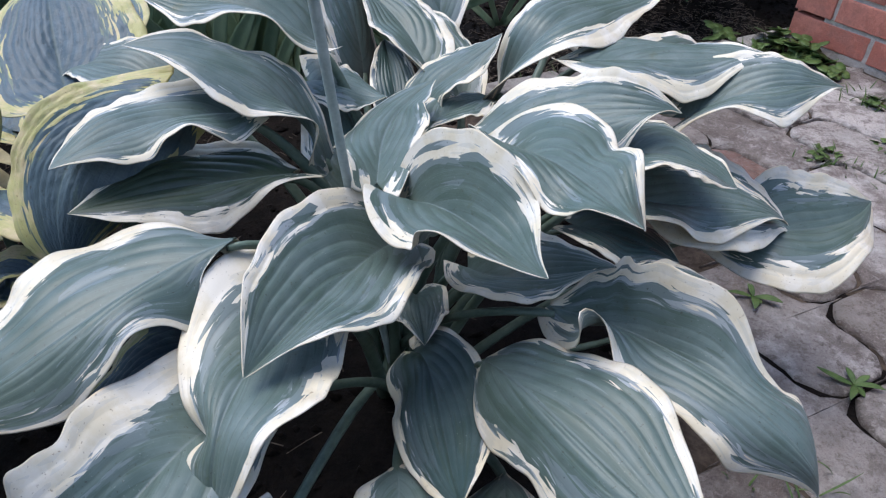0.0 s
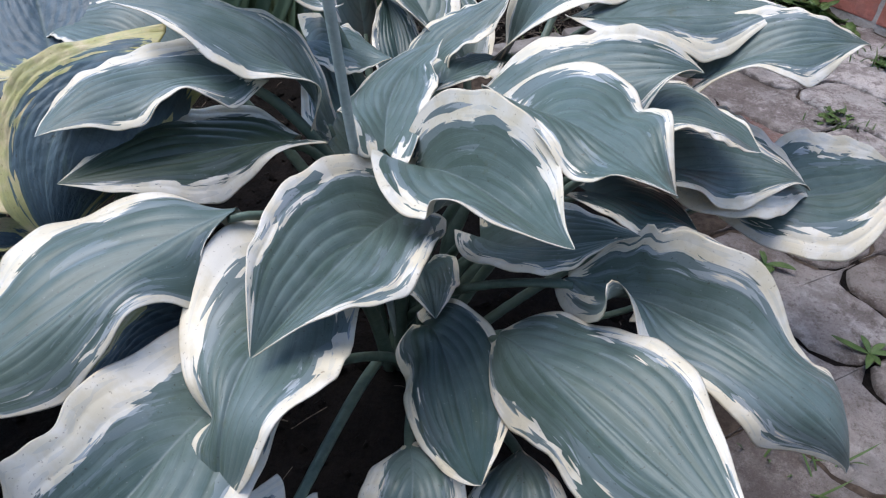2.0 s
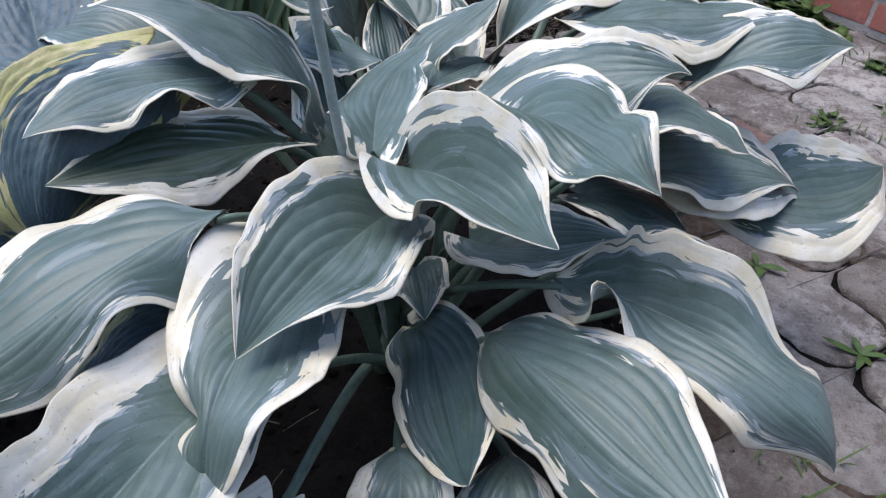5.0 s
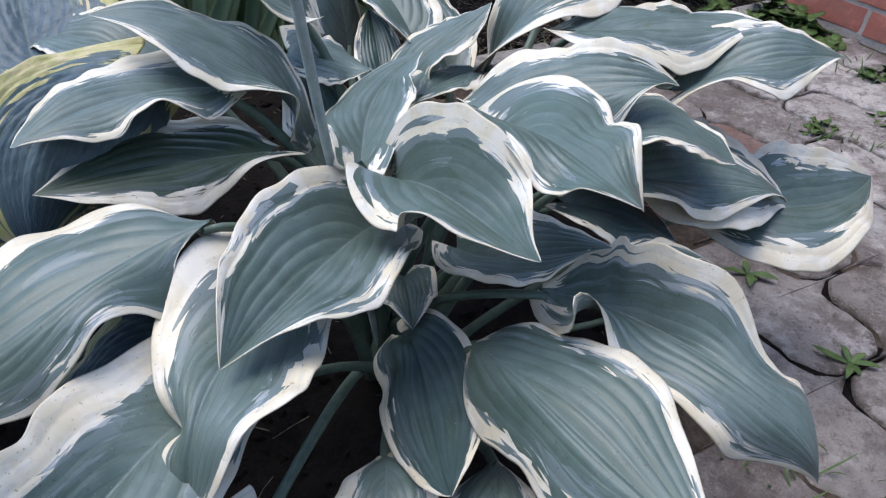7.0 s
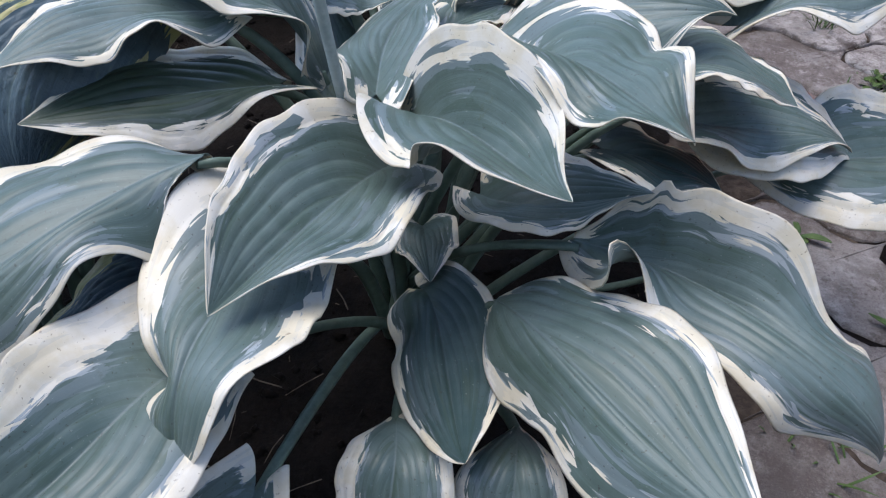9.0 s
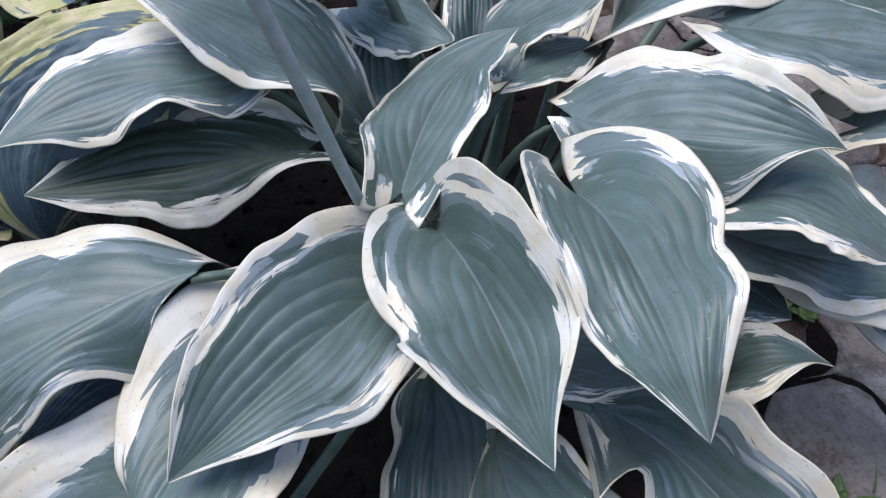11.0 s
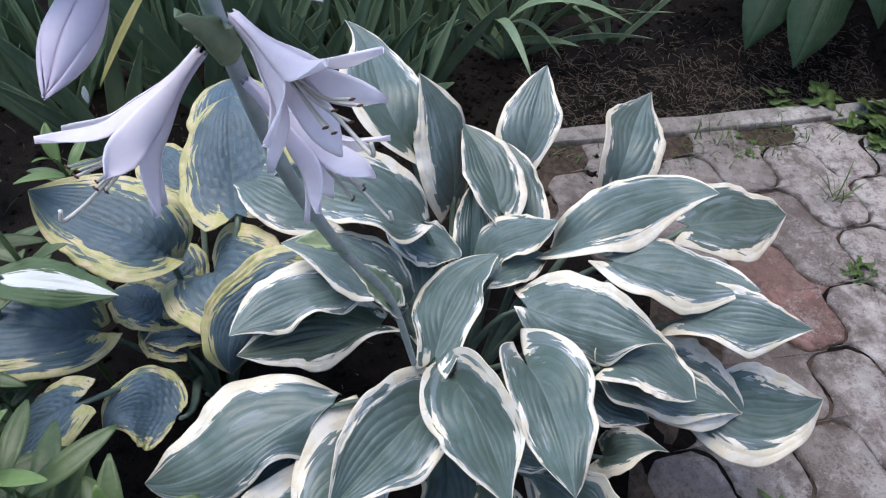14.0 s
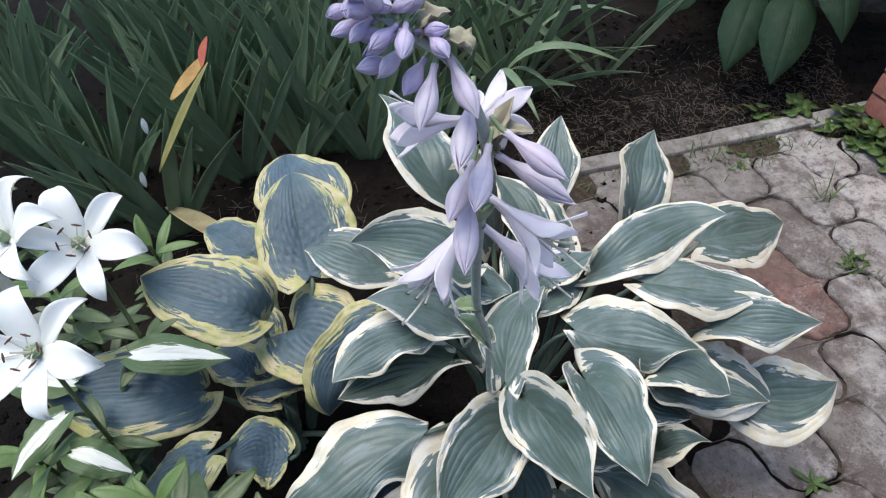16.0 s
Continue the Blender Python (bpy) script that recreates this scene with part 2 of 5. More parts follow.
def concrete_material(name, a, b, stain, grime=None):
    """Weathered concrete: mottled body, dark lichen blots, pits; grime creeps in raggedly from the rims of a paver."""
    m = Nodes(name)
    p = m.place()
    big, mid, small = m.noise(p, 6.0, 6.0, 0.65), m.noise(p, 42.0, 8.0, 0.78), m.noise(p, 380.0, 3.0, 0.7)
    shift = m.math("MULTIPLY", m.math("SUBTRACT", m.random(), 0.5), 0.22)
    blot = m.noise(p, 15.0, 7.0, 0.72)
    c = m.mix(m.ramp(m.math("ADD", big, shift), 0.42, 0.58), a, b)
    c = m.mix(m.math("MULTIPLY", m.ramp(blot, 0.50, 0.58), 0.55), c, stain)
    c = m.mix(m.math("MULTIPLY", m.ramp(blot, 0.46, 0.38), 0.45), c, tuple(min(1, 1.25 * q) for q in b))
    c = m.mix(m.math("MULTIPLY", m.ramp(mid, 0.50, 0.62), 0.70), c, stain)
    c = m.mix(m.math("MULTIPLY", m.ramp(small, 0.55, 0.66), 0.40), c, tuple(0.45 * q for q in stain))
    c = m.mix(m.math("MULTIPLY", m.ramp(small, 0.43, 0.30), 0.25), c, tuple(min(1, 1.4 * q) for q in b))
    grain = m.noise(p, 170.0, 5.0, 0.85)
    c = m.mix(m.math("MULTIPLY", m.ramp(grain, 0.52, 0.62), 0.22), c, tuple(0.55 * q for q in stain))
    c = m.mix(m.math("MULTIPLY", m.ramp(grain, 0.46, 0.36), 0.18), c, tuple(min(1, 1.5 * q) for q in b))
    if grime:
        u, v = m.uv()
        rim = m.ramp(m.math("ADD", u, m.math("MULTIPLY", m.math("SUBTRACT", m.noise(p, 30.0, 6.0, 0.75), 0.5), 0.9)), 0.90, 1.06)
        c = m.mix(m.math("MULTIPLY", rim, 0.75), c, grime)
        worn = m.ramp(m.math("ADD", m.noise(p, 120.0, 5.0, 0.75), m.math("MULTIPLY", m.math("SUBTRACT", m.noise(p, 7.0, 4.0, 0.6), 0.5), 1.1)), 0.50, 0.66)
        c = m.mix(m.math("MULTIPLY", worn, 0.42), c, (0.56, 0.54, 0.52))
        pits = m.ramp(m.noise(p, 210.0, 3.0, 0.7), 0.60, 0.66)
        c = m.mix(m.math("MULTIPLY", pits, 0.35), c, tuple(0.4 * q for q in stain))
        # brown earth trodden over from the bed, in ragged patches
        east = m.math("MULTIPLY", m.math("SUBTRACT", m.node("SeparateXYZ", "X", (), Vector=p), 0.74), 0.75)
        trodden = m.ramp(m.math("SUBTRACT", m.math("ADD", m.noise(p, 5.0, 7.0, 0.7), m.math("MULTIPLY", m.noise(p, 60.0, 5.0, 0.7), 0.18)), east), 0.52, 0.72)
        c = m.mix(m.math("MULTIPLY", trodden, 0.54), c, (0.095, 0.074, 0.061))
    f = m.math("ADD", m.math("MULTIPLY", mid, 0.6), m.math("MULTIPLY", small, 0.4))
    return m.done(c, 0.9, f, 0.9, 0.008, 0.25)


SOIL = soil_material()
JOINT_DIRT = plain("joint_dirt", (0.030, 0.023, 0.018), (0.105, 0.080, 0.062), 60, 0.95, 1.0, 0.006, 0.1, detail=6.0)
PAVER = concrete_material("paver_grey", (0.185, 0.157, 0.148), (0.46, 0.42, 0.40), (0.115, 0.094, 0.086), (0.050, 0.040, 0.034))
PAVER_RED = concrete_material("paver_red", (0.20, 0.115, 0.10), (0.29, 0.165, 0.145), (0.14, 0.085, 0.075), (0.055, 0.040, 0.034))
KERB = concrete_material("kerb_whitewashed", (0.32, 0.30, 0.28), (0.50, 0.48, 0.45), (0.16, 0.138, 0.120), (0.070, 0.056, 0.047))
BRICK = concrete_material("brick_red", (0.46, 0.165, 0.120), (0.55, 0.225, 0.170), (0.38, 0.165, 0.130))
# for the added wall behind the camera, pale to return light to the irises
BOUNCE_WALL = concrete_material("bounce_wall_pale", (0.42, 0.40, 0.37), (0.52, 0.50, 0.46), (0.34, 0.31, 0.28))
# for the added back wall, dark so that it throws little light back
SHADE_WALL = concrete_material("shade_wall_dark", (0.06, 0.05, 0.045), (0.10, 0.085, 0.075), (0.04, 0.035, 0.03))
MORTAR = concrete_material("mortar_grey", (0.46, 0.42, 0.38), (0.56, 0.52, 0.47), (0.36, 0.32, 0.28))


# ---- mesh helpers ----
def part(name, mesh, material, parent=None, label=""):
    ob = new(name, mesh)
    for one in material if isinstance(material, (list, tuple)) else [material]:
        if one.name not in mesh.materials:
            mesh.materials.append(one)
    if parent is not None:
        ob.parent = parent
    return tagged(ob, label)


def thing(name, x, y, z, label, category, group="", kind=""):
    ob = new(name)
    ob.location = (x, y, z)
    ob.empty_display_size = 0.05
    return tagged(ob, label, category, group, kind)


def local(ob, p):
    """A world place in the frame of a thing that is only moved, not turned."""
    return Vector(p) - (ob.location if ob.parent is None else ob.parent.location + ob.location)


def mesh_of(name, verts, faces, uvs=None, smooth=True, slots=None, edge=None):
    me = bpy.data.meshes.new(name)
    me.from_pydata([tuple(v) for v in verts], [], faces)
    if uvs is not None:
        layer = me.uv_layers.new(name="UVMap")
        index = np.empty(len(me.loops), dtype=np.int32)
        me.loops.foreach_get("vertex_index", index)
        layer.data.foreach_set("uv", np.asarray(uvs, dtype=np.float32)[index].ravel())
        if edge is not None:
            me.uv_layers.new(name="Edge").data.foreach_set("uv", np.asarray(edge, dtype=np.float32)[index].ravel())
    if smooth:
        me.polygons.foreach_set("use_smooth", [True] * len(me.polygons))
    if slots is not None:
        me.polygons.foreach_set("material_index", slots)
    me.update()
    return me


def sheet(points, thick):
    """Vertices, faces and grid coordinates of a thin closed skin round a grid of points (rows, columns, 3)."""
    rows, cols = points.shape[:2]
    du, dv = np.gradient(points, axis=1), np.gradient(points, axis=0)
    n = np.cross(du, dv)
    n /= np.linalg.norm(n, axis=2, keepdims=True) + 1e-12
    verts = np.concatenate([points.reshape(-1, 3), (points - n * thick).reshape(-1, 3)])
    k, off = np.arange(rows * cols).reshape(rows, cols), rows * cols
    quads = np.stack([k[:-1, :-1], k[:-1, 1:], k[1:, 1:], k[1:, :-1]], -1).reshape(-1, 4)
    faces = np.concatenate([quads, quads[:, ::-1] + off])
    ring = np.concatenate([k[0, :], k[1:, -1], k[-1, -2::-1], k[-2:0:-1, 0]])
    nxt = np.roll(ring, -1)
    faces = np.concatenate([faces, np.stack([ring, ring + off, nxt + off, nxt], -1)])
    s, u = np.meshgrid(np.linspace(0, 1, rows), np.linspace(0, 1, cols), indexing="ij")
    uv = np.stack([u, s], -1).reshape(-1, 2)
    return verts, faces.tolist(), np.concatenate([uv, uv])


def bezier(p, s):
    s = np.asarray(s)[:, None]
    if len(p) == 3:
        return (1 - s) ** 2 * p[0] + 2 * s * (1 - s) * p[1] + s**2 * p[2]
    return (1 - s) ** 3 * p[0] + 3 * s * (1 - s) ** 2 * p[1] + 3 * s**2 * (1 - s) * p[2] + s**3 * p[3]


def spline(points, n):
    """A smooth line through the points."""
    p = np.array(points, float)
    q = np.concatenate([[2 * p[0] - p[1]], p, [2 * p[-1] - p[-2]]])
    out = []
    for i in range(len(p) - 1):
        a, b, c, d = q[i : i + 4]
        t = np.linspace(0, 1, n, endpoint=i == len(p) - 2)[:, None]
        out.append(0.5 * (2 * b + (c - a) * t + (2 * a - 5 * b + 4 * c - d) * t**2 + (3 * b - a - 3 * c + d) * t**3))
    return np.concatenate(out)


def tube(line, radii, sides=8, flat=1.0):
    """A tapered tube along a line, closed at both ends."""
    line, n = np.asarray(line, float), len(line)
    t = np.gradient(line, axis=0)
    t /= np.linalg.norm(t, axis=1, keepdims=True) + 1e-12
    ref = np.array([1.0, 0.3, 0.2]) if abs(t[0] @ np.array([1.0, 0.3, 0.2])) < 1.0 else np.array([0, 1.0, 0])
    a = ref - (t @ ref)[:, None] * t
    a /= np.linalg.norm(a, axis=1, keepdims=True)
    b = np.cross(t, a)
    ang = np.linspace(0, 2 * math.pi, sides, endpoint=False)
    r = np.broadcast_to(np.asarray(radii, float), (n,))
    v = line[:, None] + r[:, None, None] * (np.cos(ang)[None, :, None] * a[:, None] + flat * np.sin(ang)[None, :, None] * b[:, None])
    k = np.arange(n * sides).reshape(n, sides)
    nx = np.roll(k, -1, axis=1)
    faces = np.stack([k[:-1], nx[:-1], nx[1:], k[1:]], -1).reshape(-1, 4).tolist()
    faces += [k[0, ::-1].tolist(), k[-1].tolist()]
    return v.reshape(-1, 3), faces


def joined(pieces):
    """Several (verts, faces) as one, with the number of faces of each."""
    vs, fs, counts, off = [], [], [], 0
    for v, f in pieces:
        vs.append(np.asarray(v, float)), counts.append(len(f))
        fs += [[i + off for i in face] for face in f]
        off += len(v)
    return np.concatenate(vs), fs, counts


def box(x0, x1, y0, y1, z0, z1, bevel=0.0):
    bm = bmesh.new()
    bmesh.ops.create_cube(bm, size=1.0)
    for v in bm.verts:
        v.co = Vector((x0 + (v.co.x + 0.5) * (x1 - x0), y0 + (v.co.y + 0.5) * (y1 - y0), z0 + (v.co.z + 0.5) * (z1 - z0)))
    if bevel:
        bmesh.ops.bevel(bm, geom=bm.edges[:], offset=bevel, segments=2, affect="EDGES", profile=0.5)
    return bm


def from_bm(name, bm, smooth=False):
    me = bpy.data.meshes.new(name)
    bm.to_mesh(me)
    bm.free()
    if smooth:
        me.polygons.foreach_set("use_smooth", [True] * len(me.polygons))
    return me


# ---- ground, paving, kerb, bricks ----
def ground_height(x, y):
    h = 0.014 * noise.noise((x * 3.1, y * 3.1, 0.0)) + 0.009 * noise.noise((x * 11, y * 11, 4.0)) + 0.005 * noise.noise((x * 37, y * 37, 8.0))
    return (-0.008 if is_paved(x, y) else -0.018) + h * (0.5 if is_paved(x, y) else 1.0)


ROW = radians(-15.0)
E1, E2 = np.array([math.cos(ROW), math.sin(ROW)]), np.array([-math.sin(ROW), math.cos(ROW)])
CELL_A, CELL_B, CORNER = 0.238, 0.205, np.array([0.735, 1.04])


def kerb_y(x):
    return 1.545 + 0.445 * (x - 0.07)


def is_paved(x, y):
    edge = 0.34 + 0.05 * (0.6 - y) if y < 1.0 else 0.42 - 1.15 * (y - 1.0)
    return x > max(edge, -0.08) and y < kerb_y(x) - 0.02 and x < 2.6 and y > -0.9 and x < 0.96 + 0.625 * (1.96 - y)


def build_ground():
    near = [i * 0.025 for i in range(-100, 101)]
    axis = [-400, -120, -40, -15, -7, -4] + near + [4, 7, 15, 40, 120, 400]
    xs, ys = axis, [v + 0.9 for v in axis]
    verts = []
    for y in ys:
        for x in xs:
            inside = abs(x) <= 2.5 and abs(y - 0.9) <= 2.5
            verts.append((x, y, ground_height(x, y) if inside else -0.018))
    n = len(xs)
    faces = [(j * n + i, j * n + i + 1, (j + 1) * n + i + 1, (j + 1) * n + i) for j in range(len(ys) - 1) for i in range(n - 1)]
    ob = part("ground", mesh_of("ground", verts, faces), SOIL)
    tagged(ob, "dark crumbly garden soil with bits of straw", "ground", kind="structure")


build_ground()


def paver_outline(n=14):
    """One clover-edged paver: each side swings out and in, so that the pavers lock into one another."""
    def swing(t):
        w = math.sin(2 * math.pi * t)
        return math.copysign(abs(w) ** 0.85, w) * 0.033
    pts = []
    for k in range(n):
        pts.append((k / n * CELL_A, swing(k / n)))
    for k in range(n):
        pts.append((CELL_A + swing(k / n), k / n * CELL_B))
    for k in range(n):
        pts.append((CELL_A - k / n * CELL_A, CELL_B + swing(1 - k / n)))
    for k in range(n):
        pts.append((swing(1 - k / n), CELL_B - k / n * CELL_B))
    rng = random.Random(21)
    return np.array([(x + rng.uniform(-0.0028, 0.0028), y + rng.uniform(-0.0028, 0.0028)) for x, y in pts])


def paver_mesh():
    out = paver_outline()
    c = out.mean(0)
    rings = []
    for shrink, z in ((0.0030, -0.045), (0.0028, -0.010), (0.0042, -0.003), (0.0075, 0.0)):
        d = out - c
        rings.append(np.column_stack([c + d * (1 - shrink / np.linalg.norm(d, axis=1, keepdims=True) * 1.15), np.full(len(out), z)]))
    rings.append(np.column_stack([c + (out - c) * 0.5, np.full(len(out), 0.0012)]))
    m = len(out)
    verts = np.concatenate(rings + [np.array([[*c, 0.0015]])]) - np.array([*c, 0])
    faces = [(r * m + i, r * m + (i + 1) % m, (r + 1) * m + (i + 1) % m, (r + 1) * m + i) for r in range(4) for i in range(m)]
    faces += [(4 * m + i, 4 * m + (i + 1) % m, 5 * m) for i in range(m)]
    uvs = np.array([(k, 0) for k in (1.0, 1.0, 1.0, 0.97, 0.5) for _ in range(m)] + [(0, 0)], float)
    return mesh_of("paver", verts, faces, uvs), c


def bed_beneath(pavement):
    """Brown dirt packed into the joints between the pavers."""
    step, verts, faces, index = 0.02, [], [], {}
    def corner(i, j):
        if (i, j) not in index:
            x, y = i * step, j * step
            index[i, j] = len(verts)
            verts.append((x - 0.8, y - 1.0, -0.008 + 0.009 * max(0.0, 1 - (kerb_y(x) - y) / 0.13) + 0.003 * noise.noise((x * 14, y * 14, 2.0)) + 0.0026 * noise.noise((x * 45, y * 45, 6.0))))
        return index[i, j]
    for i in range(-6, 130):
        for j in range(-40, 120):
            if any(is_paved(i * step + dx, j * step + dy) for dx, dy in ((0, 0), (0.03, 0), (0, -0.06), (0.12 if j > 60 else 0, 0), (0.18 if j > 60 else 0, -0.06))) and j * step < kerb_y(i * step):
                faces.append((corner(i, j), corner(i + 1, j), corner(i + 1, j + 1), corner(i, j + 1)))
    part("joint_dirt", mesh_of("joint_dirt", verts, faces), JOINT_DIRT, pavement, "brown dirt packed in the joints")


def build_paving():
    pavement = thing("pavement", 0.8, 1.0, 0, "weathered grey concrete pavers with wavy edges", "paving", kind="structure")
    bed_beneath(pavement)
    grey, c = paver_mesh()
    red = grey.copy()
    grey.materials.append(PAVER), red.materials.append(PAVER_RED)
    rng = random.Random(3)
    for j in range(-9, 9):
        for i in range(-8, 10):
            p = CORNER + E1 * (i * CELL_A + c[0]) + E2 * (j * CELL_B + c[1])
            if not is_paved(*p):
                continue
            ob = new("paver", red if (i, j) == (-1, 0) else grey)
            ob.parent = pavement
            ob.matrix_basis = pose(p[0] - 0.8, p[1] - 1.0, rng.uniform(-0.004, 0.003), rng.uniform(-0.9, 0.9), rng.uniform(-0.9, 0.9), math.degrees(ROW) + rng.uniform(-1.0, 1.0))
            if (i, j) == (-1, 0):
                tagged(ob, "reddish-brown paver")


def build_kerb():
    along = math.degrees(math.atan(0.445))
    kerb = thing("kerb", 0.45, kerb_y(0.45), 0, "whitewashed flaking concrete garden kerb", "kerb", kind="structure")
    x, rng = -0.52, random.Random(5)
    for k, length in enumerate((0.36, 0.56, 0.70)):
        bm = box(-length / 2 + 0.003, length / 2 - 0.003, -0.030, 0.030, -0.08, 0.016, 0.009)
        bmesh.ops.subdivide_edges(bm, edges=bm.edges[:], cuts=3, use_grid_fill=True)
        for v in bm.verts:
            v.co += 0.008 * Vector(noise.noise_vector(v.co * 20 + Vector((k * 5, 0, 0))))
        ob = part("kerb_stone", from_bm("kerb_stone", bm, True), KERB, kerb)
        mid = x + length / 2
        px, py = mid * math.cos(radians(along)), mid * math.sin(radians(along))
        ob.matrix_basis = pose(px, py, rng.uniform(-0.006, 0.004), 0, rng.uniform(-1, 1), along + rng.uniform(-0.6, 0.6))
        x += length


def build_bricks():
    """A brick wall that starts behind the kerb's end: stretchers in mortar, built up out of view to shade the corner.
    """
    wall = thing("brick_wall", 1.776, 0.706, 0, "wall of red bricks with grey mortar joints, built up to cast shade", "brick wall", kind="structure")
    wall.rotation_euler = (0, 0, radians(122.0))
    part("mortar", from_bm("mortar", box(0.006, 1.372, -0.245, -0.004, -0.05, 2.0)), MORTAR, wall, "recessed grey mortar")
    BL, BH, J = 0.235, 0.066, 0.011
    def brick(w, d):
        bm = box(-w / 2, w / 2, -d / 2, d / 2, -BH / 2, BH / 2, 0.003)
        bmesh.ops.subdivide_edges(bm, edges=[e for e in bm.edges if e.calc_length() > 0.05], cuts=2)
        for v in bm.verts:
            v.co += 0.0016 * Vector(noise.noise_vector(v.co * 45))
        me = from_bm("brick", bm)
        me.materials.append(BRICK)
        return me
    long, half = brick(BL, 0.11), brick((BL - J) / 2, 0.11)
    head = brick(0.11, 0.11)
    rng = random.Random(11)
    # only the lowest courses are in view; those above are added for shade
    for row in range(26):
        z = 0.012 + BH / 2 + row * (BH + J)
        x, first = 0.0, row % 2 == 1
        while x < 1.38:
            w = (BL - J) / 2 if first or x > 1.27 else BL
            half_one = w < BL
            for y in (-0.055,):
                ob = new("brick", half if half_one else long)
                ob.parent = wall
                ob.matrix_basis = pose(x + w / 2, y + rng.uniform(-0.002, 0.002), z, rng.uniform(-0.4, 0.4), 0, rng.uniform(-0.5, 0.5) + (180 if y < -0.1 else 0))
            x += w + J
            first = False
        ob = new("brick", head)
        ob.parent = wall
        ob.matrix_basis = pose(1.442, -0.125, z, 0, 0, 90)


# ---- hosta leaves ----
HOSTA_N = 0


STATIONS = np.array([0.0, 0.12, 0.28, 0.46, 0.64, 0.82, 1.0])
FINE_STATIONS = np.array([0.0, 0.04, 0.08, 0.12, 0.15, 0.18, 0.21, 0.25, 0.32, 0.42, 0.56, 0.70, 0.85, 1.0])


def smooth_through(xs, ys, x):
    """A natural cubic through a few values along a blade."""
    n, h = len(xs), np.diff(xs)
    grid, rhs = np.eye(n), np.zeros(n)
    for i in range(1, n - 1):
        grid[i, i - 1], grid[i, i], grid[i, i + 1] = h[i - 1], 2 * (h[i - 1] + h[i]), h[i]
        rhs[i] = 6 * ((ys[i + 1] - ys[i]) / h[i] - (ys[i] - ys[i - 1]) / h[i - 1])
    m = np.linalg.solve(grid, rhs)
    k = np.clip(np.searchsorted(xs, x) - 1, 0, n - 2)
    d, e, hk = x - xs[k], xs[k + 1] - x, h[k]
    return m[k] * e**3 / (6 * hk) + m[k + 1] * d**3 / (6 * hk) + (ys[k] / hk - m[k] * hk / 6) * e + (ys[k + 1] / hk - m[k + 1] * hk / 6) * d


def half_profile(w, angle, wave, lift, waves, blunt, phase):
    """Half width and height of a plain wavy margin at the stations: (out, up) pairs."""
    z = STATIONS[:-1]
    g = np.where(z < 0.36, 0.40 + 0.60 * np.sqrt(np.clip(1 - (1 - np.clip(z / 0.36, 0, 1)) ** 2, 0, 1)), (1 - np.clip((z - 0.36) / 0.64, 0, 1) ** blunt) ** 1.10)
    up = w * g * math.sin(radians(angle)) + wave * np.sin(2 * math.pi * waves * z + phase) * np.sin(math.pi * np.clip(z * 0.94 + 0.06, 0, 1)) ** 0.6 + lift * (1 - z) ** 3
    return np.column_stack([w * g * math.cos(radians(angle)), up])


def vein_lanes(s, e, ribs):
    """Lanes between the veins, counted from the margin: the veins leave the midrib one after another and close up at the tip."""
    x = np.clip(s / 0.55, 0, 1)
    return ribs * (0.36 + 0.64 * x * (2 - x))[:, None] * (1 - e)[None]


